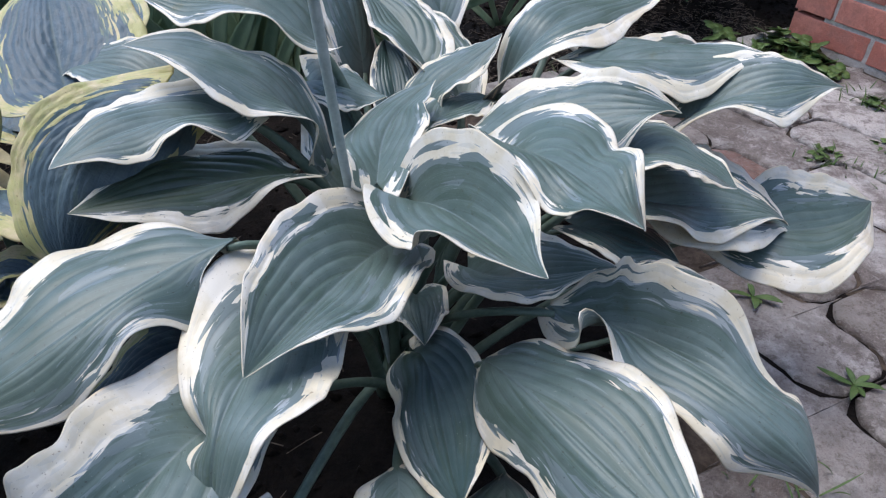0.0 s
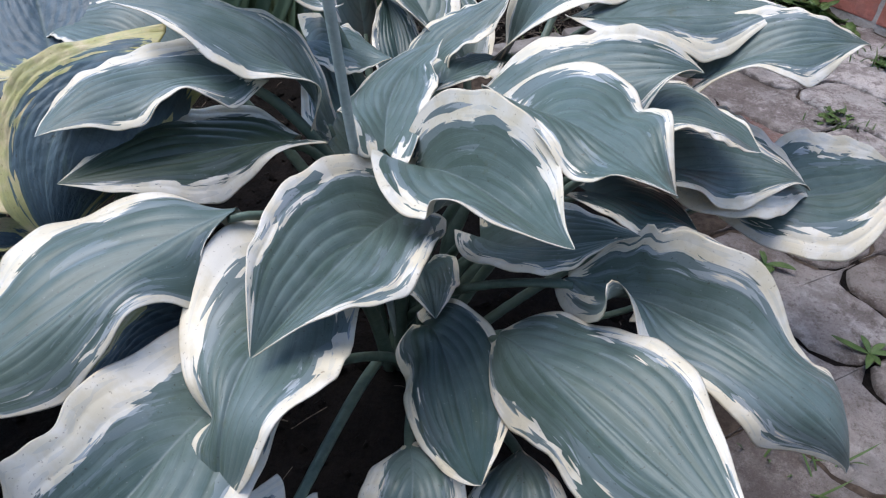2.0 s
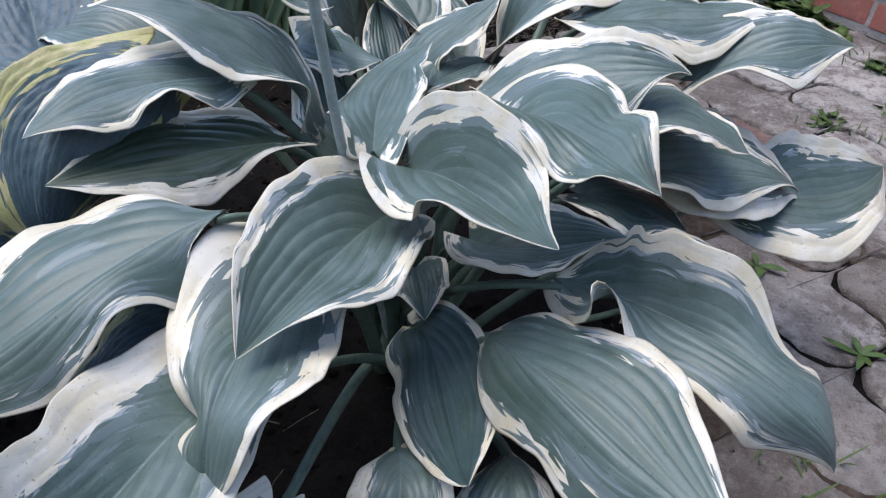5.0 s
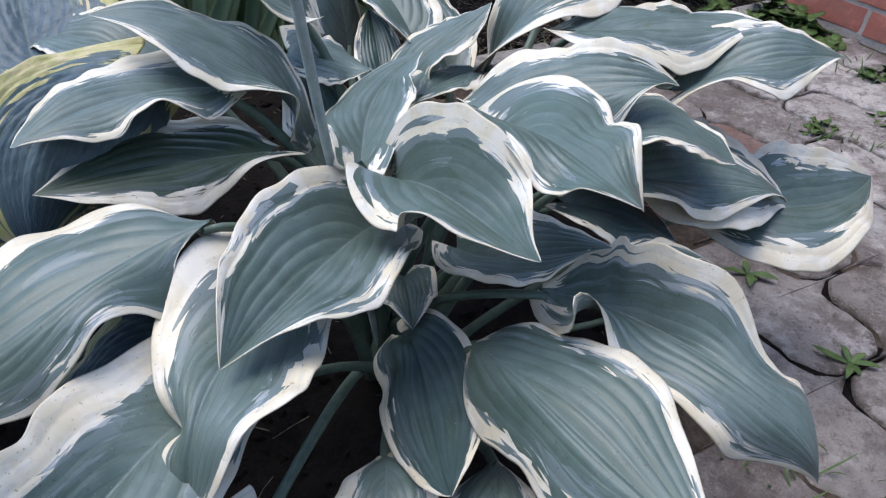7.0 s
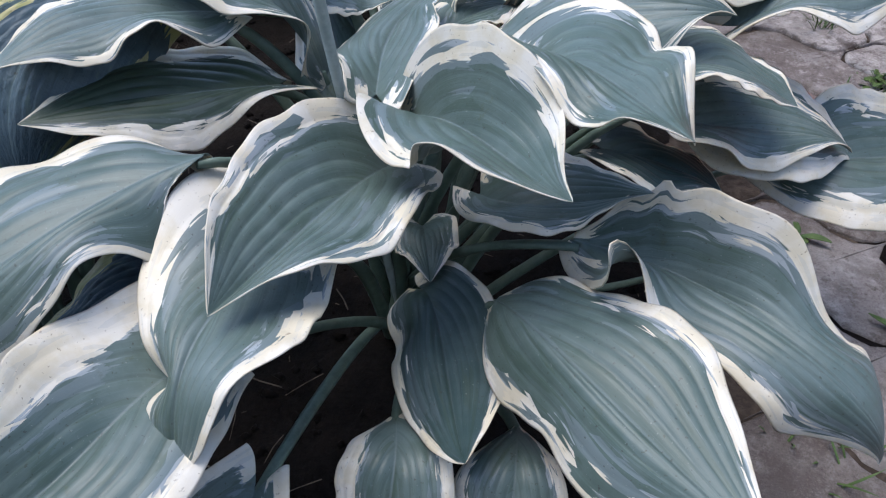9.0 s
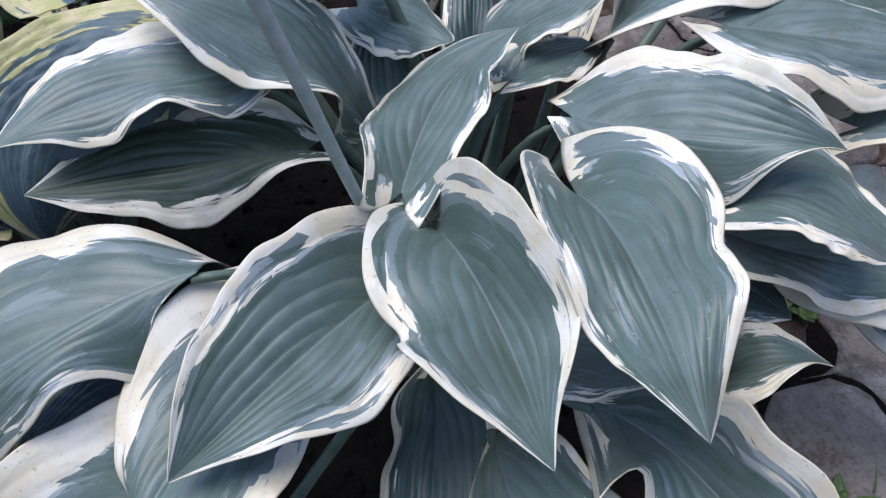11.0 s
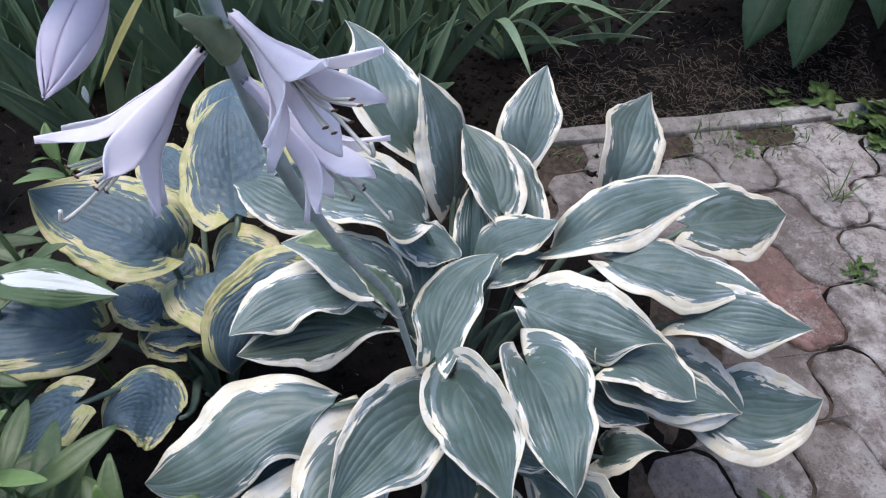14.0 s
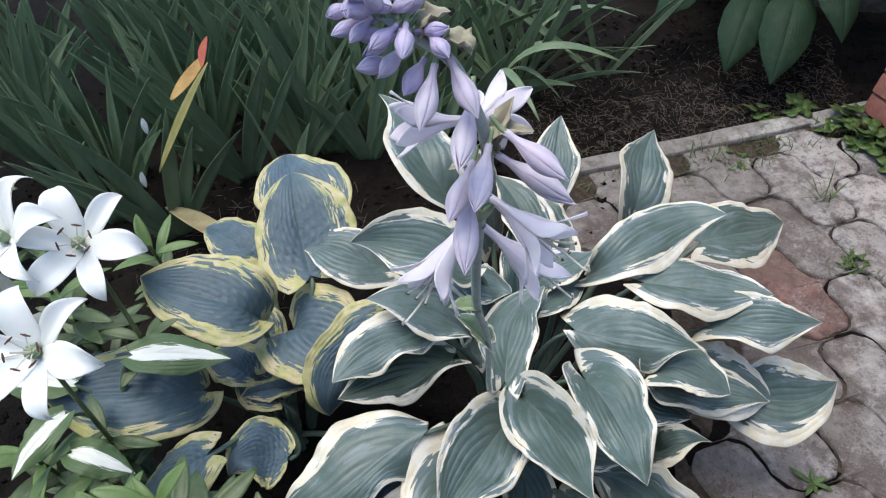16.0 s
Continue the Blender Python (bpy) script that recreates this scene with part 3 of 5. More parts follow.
def blade_points(base, tip, spine, left, right, lobes, seed, ribs, rows=56, cols=97, dome=0.20, relief=1.0, quilt=0.0, stations=STATIONS):
    """A leaf blade: a bent midrib, on each side a margin given by (out, up) at the stations, pillows between the veins."""
    rng = random.Random(seed)
    base, tip = np.array(base, float), np.array(tip, float)
    chord = tip - base
    length = np.linalg.norm(chord)
    c = chord / length
    n0 = np.array([0, 0, 1.0]) - c[2] * c
    n0 /= np.linalg.norm(n0)
    y0 = np.cross(n0, c)
    s = np.linspace(0, 1, rows) ** 1.15
    k1, k2 = 13.5 * s * (1 - s) * (2 / 3 - s), 13.5 * s * (1 - s) * (s - 1 / 3)
    line = base + np.outer(s, chord) + np.outer(spine[0] * k1 + spine[2] * k2, n0) + np.outer(spine[1] * k1 + spine[3] * k2, y0)
    t = np.gradient(line, axis=0)
    t /= np.linalg.norm(t, axis=1, keepdims=True) + 1e-12
    n = n0 - (t @ n0)[:, None] * t
    n /= np.linalg.norm(n, axis=1, keepdims=True)
    y = np.cross(n, t)
    half = cols // 2
    e = np.linspace(0, 1, half + 1)
    lanes = vein_lanes(s, e, ribs)
    fade = np.sin(math.pi * np.clip(s * 0.97 + 0.03, 0, 1))[:, None] ** 0.5 * (1 - np.clip((s - 0.45) / 0.55, 0, 1) ** 1.6)[:, None]
    out = np.empty((rows, cols, 3))
    for sign, side, lobe in ((1, left, lobes[0]), (-1, right, lobes[1])):
        side = np.asarray(side, float).reshape(-1, 2)
        wide = smooth_through(stations, np.append(side[:, 0], 0), s)
        high = smooth_through(stations, np.append(side[:, 1], 0), s)
        p = [rng.uniform(0, 6.28) for _ in range(3)]
        wide = wide * (1 + 0.018 * np.sin(s * 23 + p[0]))
        most = max(0.02, np.abs(side[:, 0]).max())
        rise = high[:, None] * e[None] ** 1.5 + dome * np.abs(wide)[:, None] * (e - e**2.2)[None]
        pillow = np.abs(np.sin(math.pi * lanes)) ** 0.75 - 0.55
        rise = rise + 0.0016 * relief * min(1.15, most / 0.06) * pillow * fade * (1 - 0.45 * e**2)[None] * np.minimum(1, e * 6)[None]
        if quilt:
            rise = rise + quilt * np.sin(s[:, None] * 66 + 1.9 * np.floor(lanes)) * np.abs(np.sin(math.pi * lanes)) * (1 - s)[:, None]
        rise = rise + (0.0016 * np.sin(s * 41 + p[1]) * np.sin(math.pi * s))[:, None] * e[None] ** 5
        rise = rise + (0.0022 * np.sin(s * 9 + p[2]) * np.sin(math.pi * s))[:, None] * np.sin(math.pi * e)[None]
        rise = rise - 0.0035 * np.sin(math.pi * s)[:, None] * (1 - e)[None] ** 8
        back = lobe * length * (1 - s) ** 6
        grid = line[:, None] + (sign * wide[:, None] * e[None])[:, :, None] * y[:, None] + rise[:, :, None] * n[:, None] - (back[:, None] * np.sin(math.pi / 2 * e)[None])[:, :, None] * t[:, None]
        if sign > 0:
            out[:, half::-1] = grid
        else:
            out[:, half:] = grid
    return out, line, t, s


def hosta_leaf(plant, crown, material, base, tip, bow=0.012, sway=0.0, wl=0.065, al=0, wr=0.065, ar=0, wave=0.009, lobe=0.19, waves=1.6, ribs=6, stem=True, label="", cream_l=1.0, cream_r=1.0, seed=None, lift_l=0.012, lift_r=0.012, wave_l=None, wave_r=None, ph_l=0.0, ph_r=0.0, blunt=2.0, spine=None, left=None, right=None, lobes=None, **shape):
    """One leaf: its blade from base to tip, and its grooved stem down to the plant's crown."""
    global HOSTA_N
    HOSTA_N += 1
    if left is None:
        left = half_profile(wl, al, wave_l or wave, lift_l, waves, blunt, ph_l)
        right = half_profile(wr, ar, wave_r or wave, lift_r, waves, blunt, ph_r)
    pts, line, t, s = blade_points(base, tip, spine or (bow * 8 / 9, sway * 8 / 9) * 2, left, right, lobes or (lobe, lobe), seed or HOSTA_N, ribs, **shape)
    rows, cols = pts.shape[:2]
    origin = np.array(base, float)
    v, f, uv = sheet(pts - origin, 0.0009)
    u = np.linspace(-1, 1, cols)
    cream = [np.interp(s, np.linspace(0, 1, np.size(k)), np.atleast_1d(k)) for k in (cream_l, cream_r)]
    rim = np.where(u[None] < 0, cream[0][:, None], cream[1][:, None]) * np.abs(u)[None]
    notch = (1 - 3.6 * s)[:, None] * np.clip((np.abs(u) - 0.10) / 0.22, 0, 1)[None]
    rim = np.maximum(rim, np.clip(notch, 0, 1))
    lanes = vein_lanes(s, np.abs(u), ribs) + np.where(u < 0, 40.0, 0.0)[None]
    uv[:, 1] = np.tile(np.repeat(s, cols), 2)
    edge = np.tile(np.stack([rim, lanes], -1).reshape(-1, 2), (2, 1))
    leaf = part("leaf", mesh_of("leaf", v, f, uv, edge=edge), material, plant, label)
    leaf.location = local(plant, origin)
    if stem:
        rng = random.Random(HOSTA_N * 7)
        foot = np.array([crown[0] + rng.uniform(-0.035, 0.035), crown[1] + rng.uniform(-0.035, 0.035), -0.02])
        rise = np.array([0, 0, 0.55 * max(0.1, base[2])])
        out = (origin - foot) * np.array([0.25, 0.25, 0])
        p = bezier([foot, foot + rise + out, origin - t[0] * 0.07 - np.array([0, 0, 0.015]), origin + t[0] * 0.006 - np.array([0, 0, 0.006])], np.linspace(0, 1, 16))
        sv, sf = tube(p - origin, np.linspace(0.0098, 0.0050, 16), 8, 0.7)
        part("petiole", mesh_of("petiole", sv, sf), PETIOLE, leaf)
    return leaf


CROWN = (-0.055, 0.655)
main_hosta = thing("hosta", CROWN[0], CROWN[1], 0, "large hosta with blue-green leaves edged in cream, in flower", "hosta")


def main_leaf(base, tip, material=MAIN_LEAF, **more):
    return hosta_leaf(main_hosta, CROWN, material, base, tip, **more)


main_leaf((-0.032, 0.550, 0.386), (0.077, 0.367, 0.450), spine=(0.008, 0.008, -0.001, 0.009), left=((0.005, 0.009), (0.015, 0.053), (0.021, 0.070), (0.030, 0.067), (0.039, 0.030), (0.015, 0.014)), right=((0.007, 0.018), (0.052, 0.032), (0.072, 0.004), (0.064, -0.003), (0.068, 0.036), (0.040, 0.021)), lobes=(0.231, 0.166), seed=1, cream_l=(1.14, 1.05, 0.97), cream_r=(1.05, 0.97, 0.95))
main_leaf((0.066, 0.580, 0.421), (0.146, 0.388, 0.480), spine=(0.017, 0.004, 0.010, 0.005), left=((0.012, 0.036), (0.046, 0.042), (0.070, 0.022), (0.057, 0.005), (0.045, 0.020), (0.026, -0.014)), right=((0.007, 0.025), (0.043, 0.039), (0.052, 0.024), (0.050, 0.010), (0.037, -0.019), (0.029, 0.004)), lobes=(0.275, 0.180), seed=2, cream_l=1.0, cream_r=0.95)
main_leaf((-0.053, 0.525, 0.353), (-0.147, 0.326, 0.383), spine=(0.008, -0.002, 0.005, -0.002), left=((0.032, -0.009), (0.054, -0.002), (0.065, 0.016), (0.071, 0.002), (0.055, 0.007), (0.034, 0.020)), right=((0.013, 0.031), (0.042, 0.050), (0.055, 0.055), (0.059, 0.048), (0.050, 0.036), (0.027, 0.034)), lobes=(0.185, 0.143), seed=3, cream_l=0.97, cream_r=0.96, relief=1.75)
main_leaf((-0.125, 0.411, 0.352), (-0.173, 0.267, 0.281), spine=(0.034, -0.011, 0.052, -0.002), left=((0.036, 0.015), (0.062, 0.005), (0.072, 0.007), (0.074, 0.004), (0.049, 0.018), (0.028, 0.008)), right=((0.087, 0.007), (0.081, 0.038), (0.065, 0.016), (0.047, -0.011), (0.023, -0.033), (0.028, -0.012)), lobes=(0.159, 0.196), seed=4, cream_l=1.02, cream_r=(1.35, 1.2, 1.0), relief=0.55)
main_leaf((-0.183, 0.459, 0.408), (-0.413, 0.315, 0.325), spine=(0.023, 0.014, 0.028, 0.031), left=((0.031, -0.027), (0.043, -0.054), (0.036, -0.021), (0.038, -0.021), (0.038, -0.039), (0.022, -0.010)), right=((0.050, -0.084), (0.060, -0.004), (0.094, -0.006), (0.093, 0.009), (0.073, 0.001), (0.046, 0.014)), lobes=(-0.149, 0.047), seed=5, cream_l=0.96, cream_r=(1.2, 1.25, 1.15))
main_leaf((-0.185, 0.333, 0.316), (-0.325, 0.236, 0.282), spine=(0.021, 0.031, 0.024, 0.050), left=((0.041, 0.000), (0.058, -0.011), (0.069, -0.020), (0.068, -0.024), (0.054, -0.020), (0.030, -0.010)), right=((0.050, 0.048), (0.060, 0.040), (0.056, 0.051), (0.041, 0.054), (0.039, 0.060), (0.021, 0.033)), lobes=(0.190, 0.110), seed=6, cream_l=1.0, cream_r=(1.45, 1.35, 1.3))
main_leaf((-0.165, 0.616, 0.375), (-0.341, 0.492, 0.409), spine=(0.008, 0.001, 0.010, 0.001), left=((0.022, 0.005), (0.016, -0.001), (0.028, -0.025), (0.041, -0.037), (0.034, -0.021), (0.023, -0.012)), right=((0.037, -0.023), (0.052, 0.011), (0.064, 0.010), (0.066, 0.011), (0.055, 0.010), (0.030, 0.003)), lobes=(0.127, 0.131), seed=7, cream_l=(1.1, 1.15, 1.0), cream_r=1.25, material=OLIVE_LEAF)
main_leaf((-0.213, 0.628, 0.440), (-0.345, 0.497, 0.453), spine=(0.012, -0.009, 0.012, -0.009), left=((0.011, 0.002), (0.032, -0.020), (0.038, 0.000), (0.037, -0.001), (0.039, -0.017), (0.022, -0.006)), right=((0.027, 0.014), (0.043, 0.018), (0.054, 0.014), (0.054, 0.005), (0.049, 0.002), (0.033, -0.004)), lobes=(0.153, 0.180), seed=8, cream_l=0.96, cream_r=(1.5, 1.32, 1.08))
main_leaf((-0.140, 0.686, 0.349), (-0.314, 0.629, 0.511), spine=(0.040, 0.018, 0.041, 0.016), left=((0.007, 0.000), (0.022, -0.026), (0.036, 0.013), (0.044, -0.012), (0.042, -0.022), (0.023, -0.008)), right=((0.014, 0.011), (0.022, 0.016), (0.035, 0.025), (0.057, 0.017), (0.057, 0.002), (0.034, 0.014)), lobes=(0.148, 0.253), seed=9, cream_l=0.97, cream_r=0.98)
main_leaf((-0.144, 0.774, 0.447), (-0.361, 0.725, 0.539), spine=(0.020, -0.001, 0.008, -0.014), left=((0.013, 0.019), (0.060, 0.004), (0.074, 0.022), (0.076, 0.010), (0.062, -0.012), (0.027, -0.004)), right=((0.035, -0.001), (0.050, 0.020), (0.059, 0.031), (0.060, 0.040), (0.046, 0.040), (0.024, 0.029)), lobes=(0.018, 0.138), seed=10, cream_l=0.98, cream_r=(1.05, 1.1, 1.0))
main_leaf((-0.325, 0.804, 0.377), (-0.505, 0.820, 0.384), spine=(0.024, 0.006, 0.026, -0.004), left=((0.038, 0.015), (0.058, 0.008), (0.071, 0.001), (0.069, 0.005), (0.057, 0.005), (0.032, 0.003)), right=((0.026, 0.017), (0.040, 0.020), (0.049, 0.022), (0.050, 0.019), (0.039, 0.014), (0.022, 0.008)), lobes=(0.188, 0.190), seed=11, cream_l=0.97, cream_r=0.98)
main_leaf((-0.068, 0.575, 0.392), (-0.011, 0.774, 0.412), spine=(0.000, 0.020, -0.005, 0.026), left=((0.020, 0.027), (0.029, 0.025), (0.051, 0.002), (0.060, -0.027), (0.061, -0.035), (0.035, -0.013)), right=((0.024, 0.016), (0.037, 0.017), (0.044, 0.018), (0.051, 0.015), (0.036, 0.017), (0.026, 0.008)), lobes=(0.158, 0.166), seed=12, cream_l=0.96, cream_r=0.96)
main_leaf((0.052, 0.708, 0.375), (0.258, 0.665, 0.427), spine=(0.007, -0.008, 0.012, -0.010), left=((0.051, -0.033), (0.068, 0.014), (0.074, 0.027), (0.073, 0.022), (0.052, 0.035), (0.023, 0.029)), right=((0.007, 0.002), (0.033, -0.026), (0.038, -0.039), (0.031, -0.037), (0.033, -0.048), (0.020, 0.001)), lobes=(0.245, 0.099), seed=13, cream_l=1.12, cream_r=0.96)
main_leaf((0.190, 0.643, 0.373), (0.326, 0.626, 0.356), spine=(0.023, 0.011, 0.017, 0.007), left=((0.031, 0.008), (0.048, 0.006), (0.060, 0.006), (0.061, -0.000), (0.046, -0.003), (0.030, 0.006)), right=((0.022, 0.011), (0.037, 0.007), (0.050, 0.014), (0.054, 0.011), (0.044, 0.006), (0.026, 0.002)), lobes=(0.200, 0.193), seed=14, cream_l=1.05, cream_r=1.05)
main_leaf((0.192, 0.635, 0.345), (0.425, 0.666, 0.275), spine=(-0.001, 0.002, 0.014, -0.005), left=((0.027, 0.028), (0.038, 0.033), (0.045, 0.033), (0.045, 0.027), (0.036, 0.019), (0.020, 0.008)), right=((0.025, 0.020), (0.039, -0.001), (0.040, 0.001), (0.036, -0.028), (0.027, -0.022), (0.011, 0.000)), lobes=(0.180, 0.149), seed=15, cream_l=1.0, cream_r=(1.0, 1.15, 1.0))
main_leaf((0.270, 0.708, 0.317), (0.441, 0.684, 0.249), spine=(0.004, -0.018, 0.017, -0.008), left=((0.029, 0.015), (0.050, 0.041), (0.061, 0.043), (0.057, 0.033), (0.042, 0.020), (0.022, 0.007)), right=((0.038, 0.000), (0.058, -0.024), (0.066, -0.027), (0.063, -0.019), (0.053, -0.019), (0.028, -0.007)), lobes=(0.161, 0.199), seed=16, cream_l=1.25, cream_r=1.35)
main_leaf((0.362, 0.696, 0.249), (0.566, 0.738, 0.264), spine=(0.004, -0.027, 0.001, -0.030), left=((0.022, 0.022), (0.037, 0.031), (0.062, 0.052), (0.065, 0.046), (0.052, 0.046), (0.026, 0.036)), right=((0.023, -0.016), (0.052, -0.034), (0.074, -0.036), (0.075, -0.042), (0.057, -0.016), (0.033, -0.025)), lobes=(0.115, 0.148), seed=17, cream_l=(1.0, 1.2, 1.3), cream_r=(1.0, 1.3, 1.6))
main_leaf((0.300, 0.757, 0.373), (0.484, 0.762, 0.413), spine=(0.031, -0.017, 0.029, -0.019), left=((0.029, 0.030), (0.041, 0.034), (0.046, 0.033), (0.043, 0.026), (0.028, 0.020), (0.015, 0.010)), right=((0.035, -0.001), (0.044, 0.012), (0.046, 0.011), (0.048, -0.025), (0.033, -0.022), (0.015, -0.002)), lobes=(0.200, 0.191), seed=18, cream_l=0.97, cream_r=(1.0, 1.12, 1.0))
main_leaf((0.170, 0.795, 0.429), (0.395, 0.790, 0.441), bow=0.002, sway=-0.001, wl=0.073, al=-4, wr=0.06, ar=-32, lobe=0.18, lift_l=-0.01, lift_r=0.033, wave_l=0.0103, wave_r=0.0143, ph_l=-0.84, ph_r=-1.15, seed=19, cream_r=1.2)
main_leaf((0.074, 0.855, 0.354), (0.318, 0.940, 0.482), spine=(0.062, -0.024, 0.019, 0.015), left=((0.027, -0.006), (0.033, 0.015), (0.046, 0.016), (0.059, 0.014), (0.060, 0.007), (0.045, 0.001)), right=((0.028, 0.025), (0.039, 0.018), (0.052, -0.005), (0.059, -0.035), (0.047, -0.019), (0.029, -0.009)), lobes=(0.155, 0.123), seed=20, cream_l=1.0, cream_r=(1.1, 1.3, 1.1))
main_leaf((0.327, 1.027, 0.302), (0.534, 1.151, 0.264), spine=(0.013, -0.008, 0.008, -0.009), left=((0.042, 0.028), (0.061, 0.036), (0.069, 0.034), (0.065, 0.036), (0.051, 0.024), (0.032, 0.025)), right=((0.044, 0.011), (0.067, -0.004), (0.081, -0.021), (0.080, -0.029), (0.058, -0.024), (0.029, -0.012)), lobes=(0.189, 0.191), seed=21, cream_l=1.05, cream_r=(1.0, 1.1, 1.2))
main_leaf((-0.037, 0.807, 0.346), (0.072, 0.848, 0.441), spine=(0.009, 0.004, 0.004, -0.002), left=((0.032, 0.011), (0.046, 0.008), (0.055, 0.003), (0.053, -0.003), (0.042, -0.003), (0.023, -0.001)), right=((0.021, -0.004), (0.040, -0.015), (0.041, 0.002), (0.037, 0.004), (0.033, -0.006), (0.018, -0.004)), lobes=(0.210, 0.193), seed=22, cream_l=1.0, cream_r=1.0)
main_leaf((-0.011, 0.759, 0.363), (0.070, 0.844, 0.348), bow=0.012, sway=-0, wl=0.035, al=-4, wr=0.035, ar=-4, lobe=0.19, lift_l=0.012, lift_r=0.012, wave_l=0.0060, wave_r=0.0060, ph_l=0.00, ph_r=0.00, seed=23)
main_leaf((-0.030, 0.898, 0.378), (-0.133, 1.032, 0.439), bow=0.011, sway=-0.007, wl=0.052, al=12, wr=0.059, ar=6, lobe=0.17, lift_l=0.021, lift_r=0.006, wave_l=0.0097, wave_r=0.0035, ph_l=0.44, ph_r=0.53, seed=24, cream_r=1.1)
main_leaf((-0.010, 1.042, 0.363), (-0.005, 1.201, 0.477), spine=(0.022, 0.000, 0.017, 0.002), left=((0.037, 0.015), (0.053, 0.012), (0.063, 0.008), (0.059, 0.003), (0.044, 0.001), (0.025, 0.001)), right=((0.016, 0.013), (0.032, 0.012), (0.047, 0.010), (0.055, 0.006), (0.039, 0.003), (0.021, 0.002)), lobes=(0.190, 0.178), seed=25, cream_l=0.97, cream_r=1.08)
main_leaf((0.166, 1.017, 0.391), (0.201, 1.207, 0.456), spine=(0.031, 0.003, 0.013, 0.008), left=((0.023, 0.030), (0.036, 0.037), (0.046, 0.038), (0.053, 0.032), (0.038, 0.018), (0.018, 0.006)), right=((0.039, 0.002), (0.057, -0.008), (0.065, -0.015), (0.064, -0.016), (0.053, -0.011), (0.029, -0.007)), lobes=(0.189, 0.192), seed=26, cream_l=(1.2, 1.0, 0.97), cream_r=1.1)
main_leaf((-0.225, 0.995, 0.398), (-0.423, 1.223, 0.478), spine=(0.035, 0.013, 0.012, -0.011), left=((0.024, 0.033), (0.056, 0.028), (0.073, 0.027), (0.070, 0.025), (0.045, 0.012), (0.021, 0.007)), right=((0.037, -0.003), (0.072, 0.013), (0.084, 0.013), (0.073, 0.002), (0.053, -0.004), (0.029, -0.002)), lobes=(0.138, 0.179), seed=27, cream_l=1.1, cream_r=1.0)
main_leaf((-0.121, 0.939, 0.340), (-0.214, 1.016, 0.547), bow=0.015, sway=-0.017, wl=0.076, al=-3, wr=0.08, ar=-32, lobe=0.19, lift_l=0.012, lift_r=-0.003, wave_l=0.0060, wave_r=0.0090, ph_l=0.00, ph_r=1.27, seed=28, cream_l=1.25, cream_r=1.25)
main_leaf((0.102, 0.464, 0.327), (0.341, 0.332, 0.219), spine=(0.039, 0.007, 0.073, -0.025), left=((0.007, 0.001), (0.009, 0.019), (0.017, 0.037), (0.023, 0.046), (0.022, 0.048), (0.027, 0.062), (0.022, 0.059), (0.028, 0.062), (0.018, 0.068), (0.025, 0.064), (0.038, 0.007), (0.055, -0.012), (0.044, -0.002)), right=((-0.006, -0.023), (0.023, -0.027), (0.074, 0.044), (0.093, 0.084), (0.099, 0.100), (0.072, 0.078), (0.049, 0.048), (0.050, 0.027), (0.066, -0.002), (0.053, -0.018), (0.048, -0.024), (0.033, -0.044), (0.011, -0.020)), lobes=(-0.003, 0.012), stations=FINE_STATIONS, seed=30, cream_l=1.03, cream_r=1.0)
main_leaf((0.041, 0.438, 0.279), (0.188, 0.211, 0.332), spine=(0.033, -0.014, 0.019, -0.009), left=((0.021, -0.000), (0.048, 0.009), (0.063, 0.003), (0.077, 0.015), (0.070, 0.018), (0.040, 0.008)), right=((0.007, -0.015), (0.028, -0.040), (0.033, -0.061), (0.029, -0.053), (0.037, -0.054), (0.022, -0.030)), lobes=(0.125, 0.076), seed=31, cream_l=1.06, cream_r=0.98, ribs=6, relief=1.2)
main_leaf((-0.028, 0.507, 0.214), (0.018, 0.289, 0.277), spine=(0.014, 0.005, -0.005, 0.003), left=((0.006, 0.014), (0.025, 0.022), (0.046, 0.017), (0.052, 0.010), (0.048, 0.005), (0.026, 0.006)), right=((0.006, 0.003), (0.038, -0.021), (0.038, -0.040), (0.046, -0.029), (0.038, -0.028), (0.021, -0.016)), lobes=(0.243, 0.162), seed=32, cream_l=1.0, cream_r=1.06, material=SHADED_LEAF)
main_leaf((0.231, 0.582, 0.179), (0.320, 0.584, 0.250), spine=(0.034, -0.013, 0.047, -0.013), left=((0.023, 0.015), (0.031, 0.020), (0.035, 0.019), (0.034, 0.015), (0.030, 0.017), (0.019, 0.009)), right=((0.026, 0.006), (0.038, 0.005), (0.044, 0.003), (0.040, 0.002), (0.030, 0.001), (0.011, 0.006)), lobes=(0.190, 0.190), seed=33, cream_l=1.05, cream_r=1.5)
main_leaf((0.026, 0.534, 0.315), (0.157, 0.462, 0.380), spine=(-0.001, -0.011, -0.005, 0.001), left=((0.031, 0.022), (0.044, 0.023), (0.052, 0.022), (0.051, 0.021), (0.039, 0.012), (0.020, 0.002)), right=((0.012, 0.008), (0.030, 0.003), (0.038, 0.002), (0.038, -0.007), (0.031, -0.006), (0.016, 0.002)), lobes=(0.190, 0.185), seed=41, cream_l=1.0, cream_r=1.02)
main_leaf((-0.040, 0.360, 0.211), (-0.045, 0.238, 0.159), spine=(0.028, 0.005, 0.012, 0.001), left=((0.009, -0.008), (0.031, -0.003), (0.046, -0.005), (0.049, -0.008), (0.041, -0.006), (0.023, -0.002)), right=((0.010, -0.010), (0.033, -0.005), (0.044, -0.006), (0.046, -0.008), (0.039, -0.006), (0.022, -0.002)), lobes=(0.178, 0.181), seed=35, cream_l=(1.0, 1.15, 1.0), cream_r=(1.2, 1.5, 1.3))
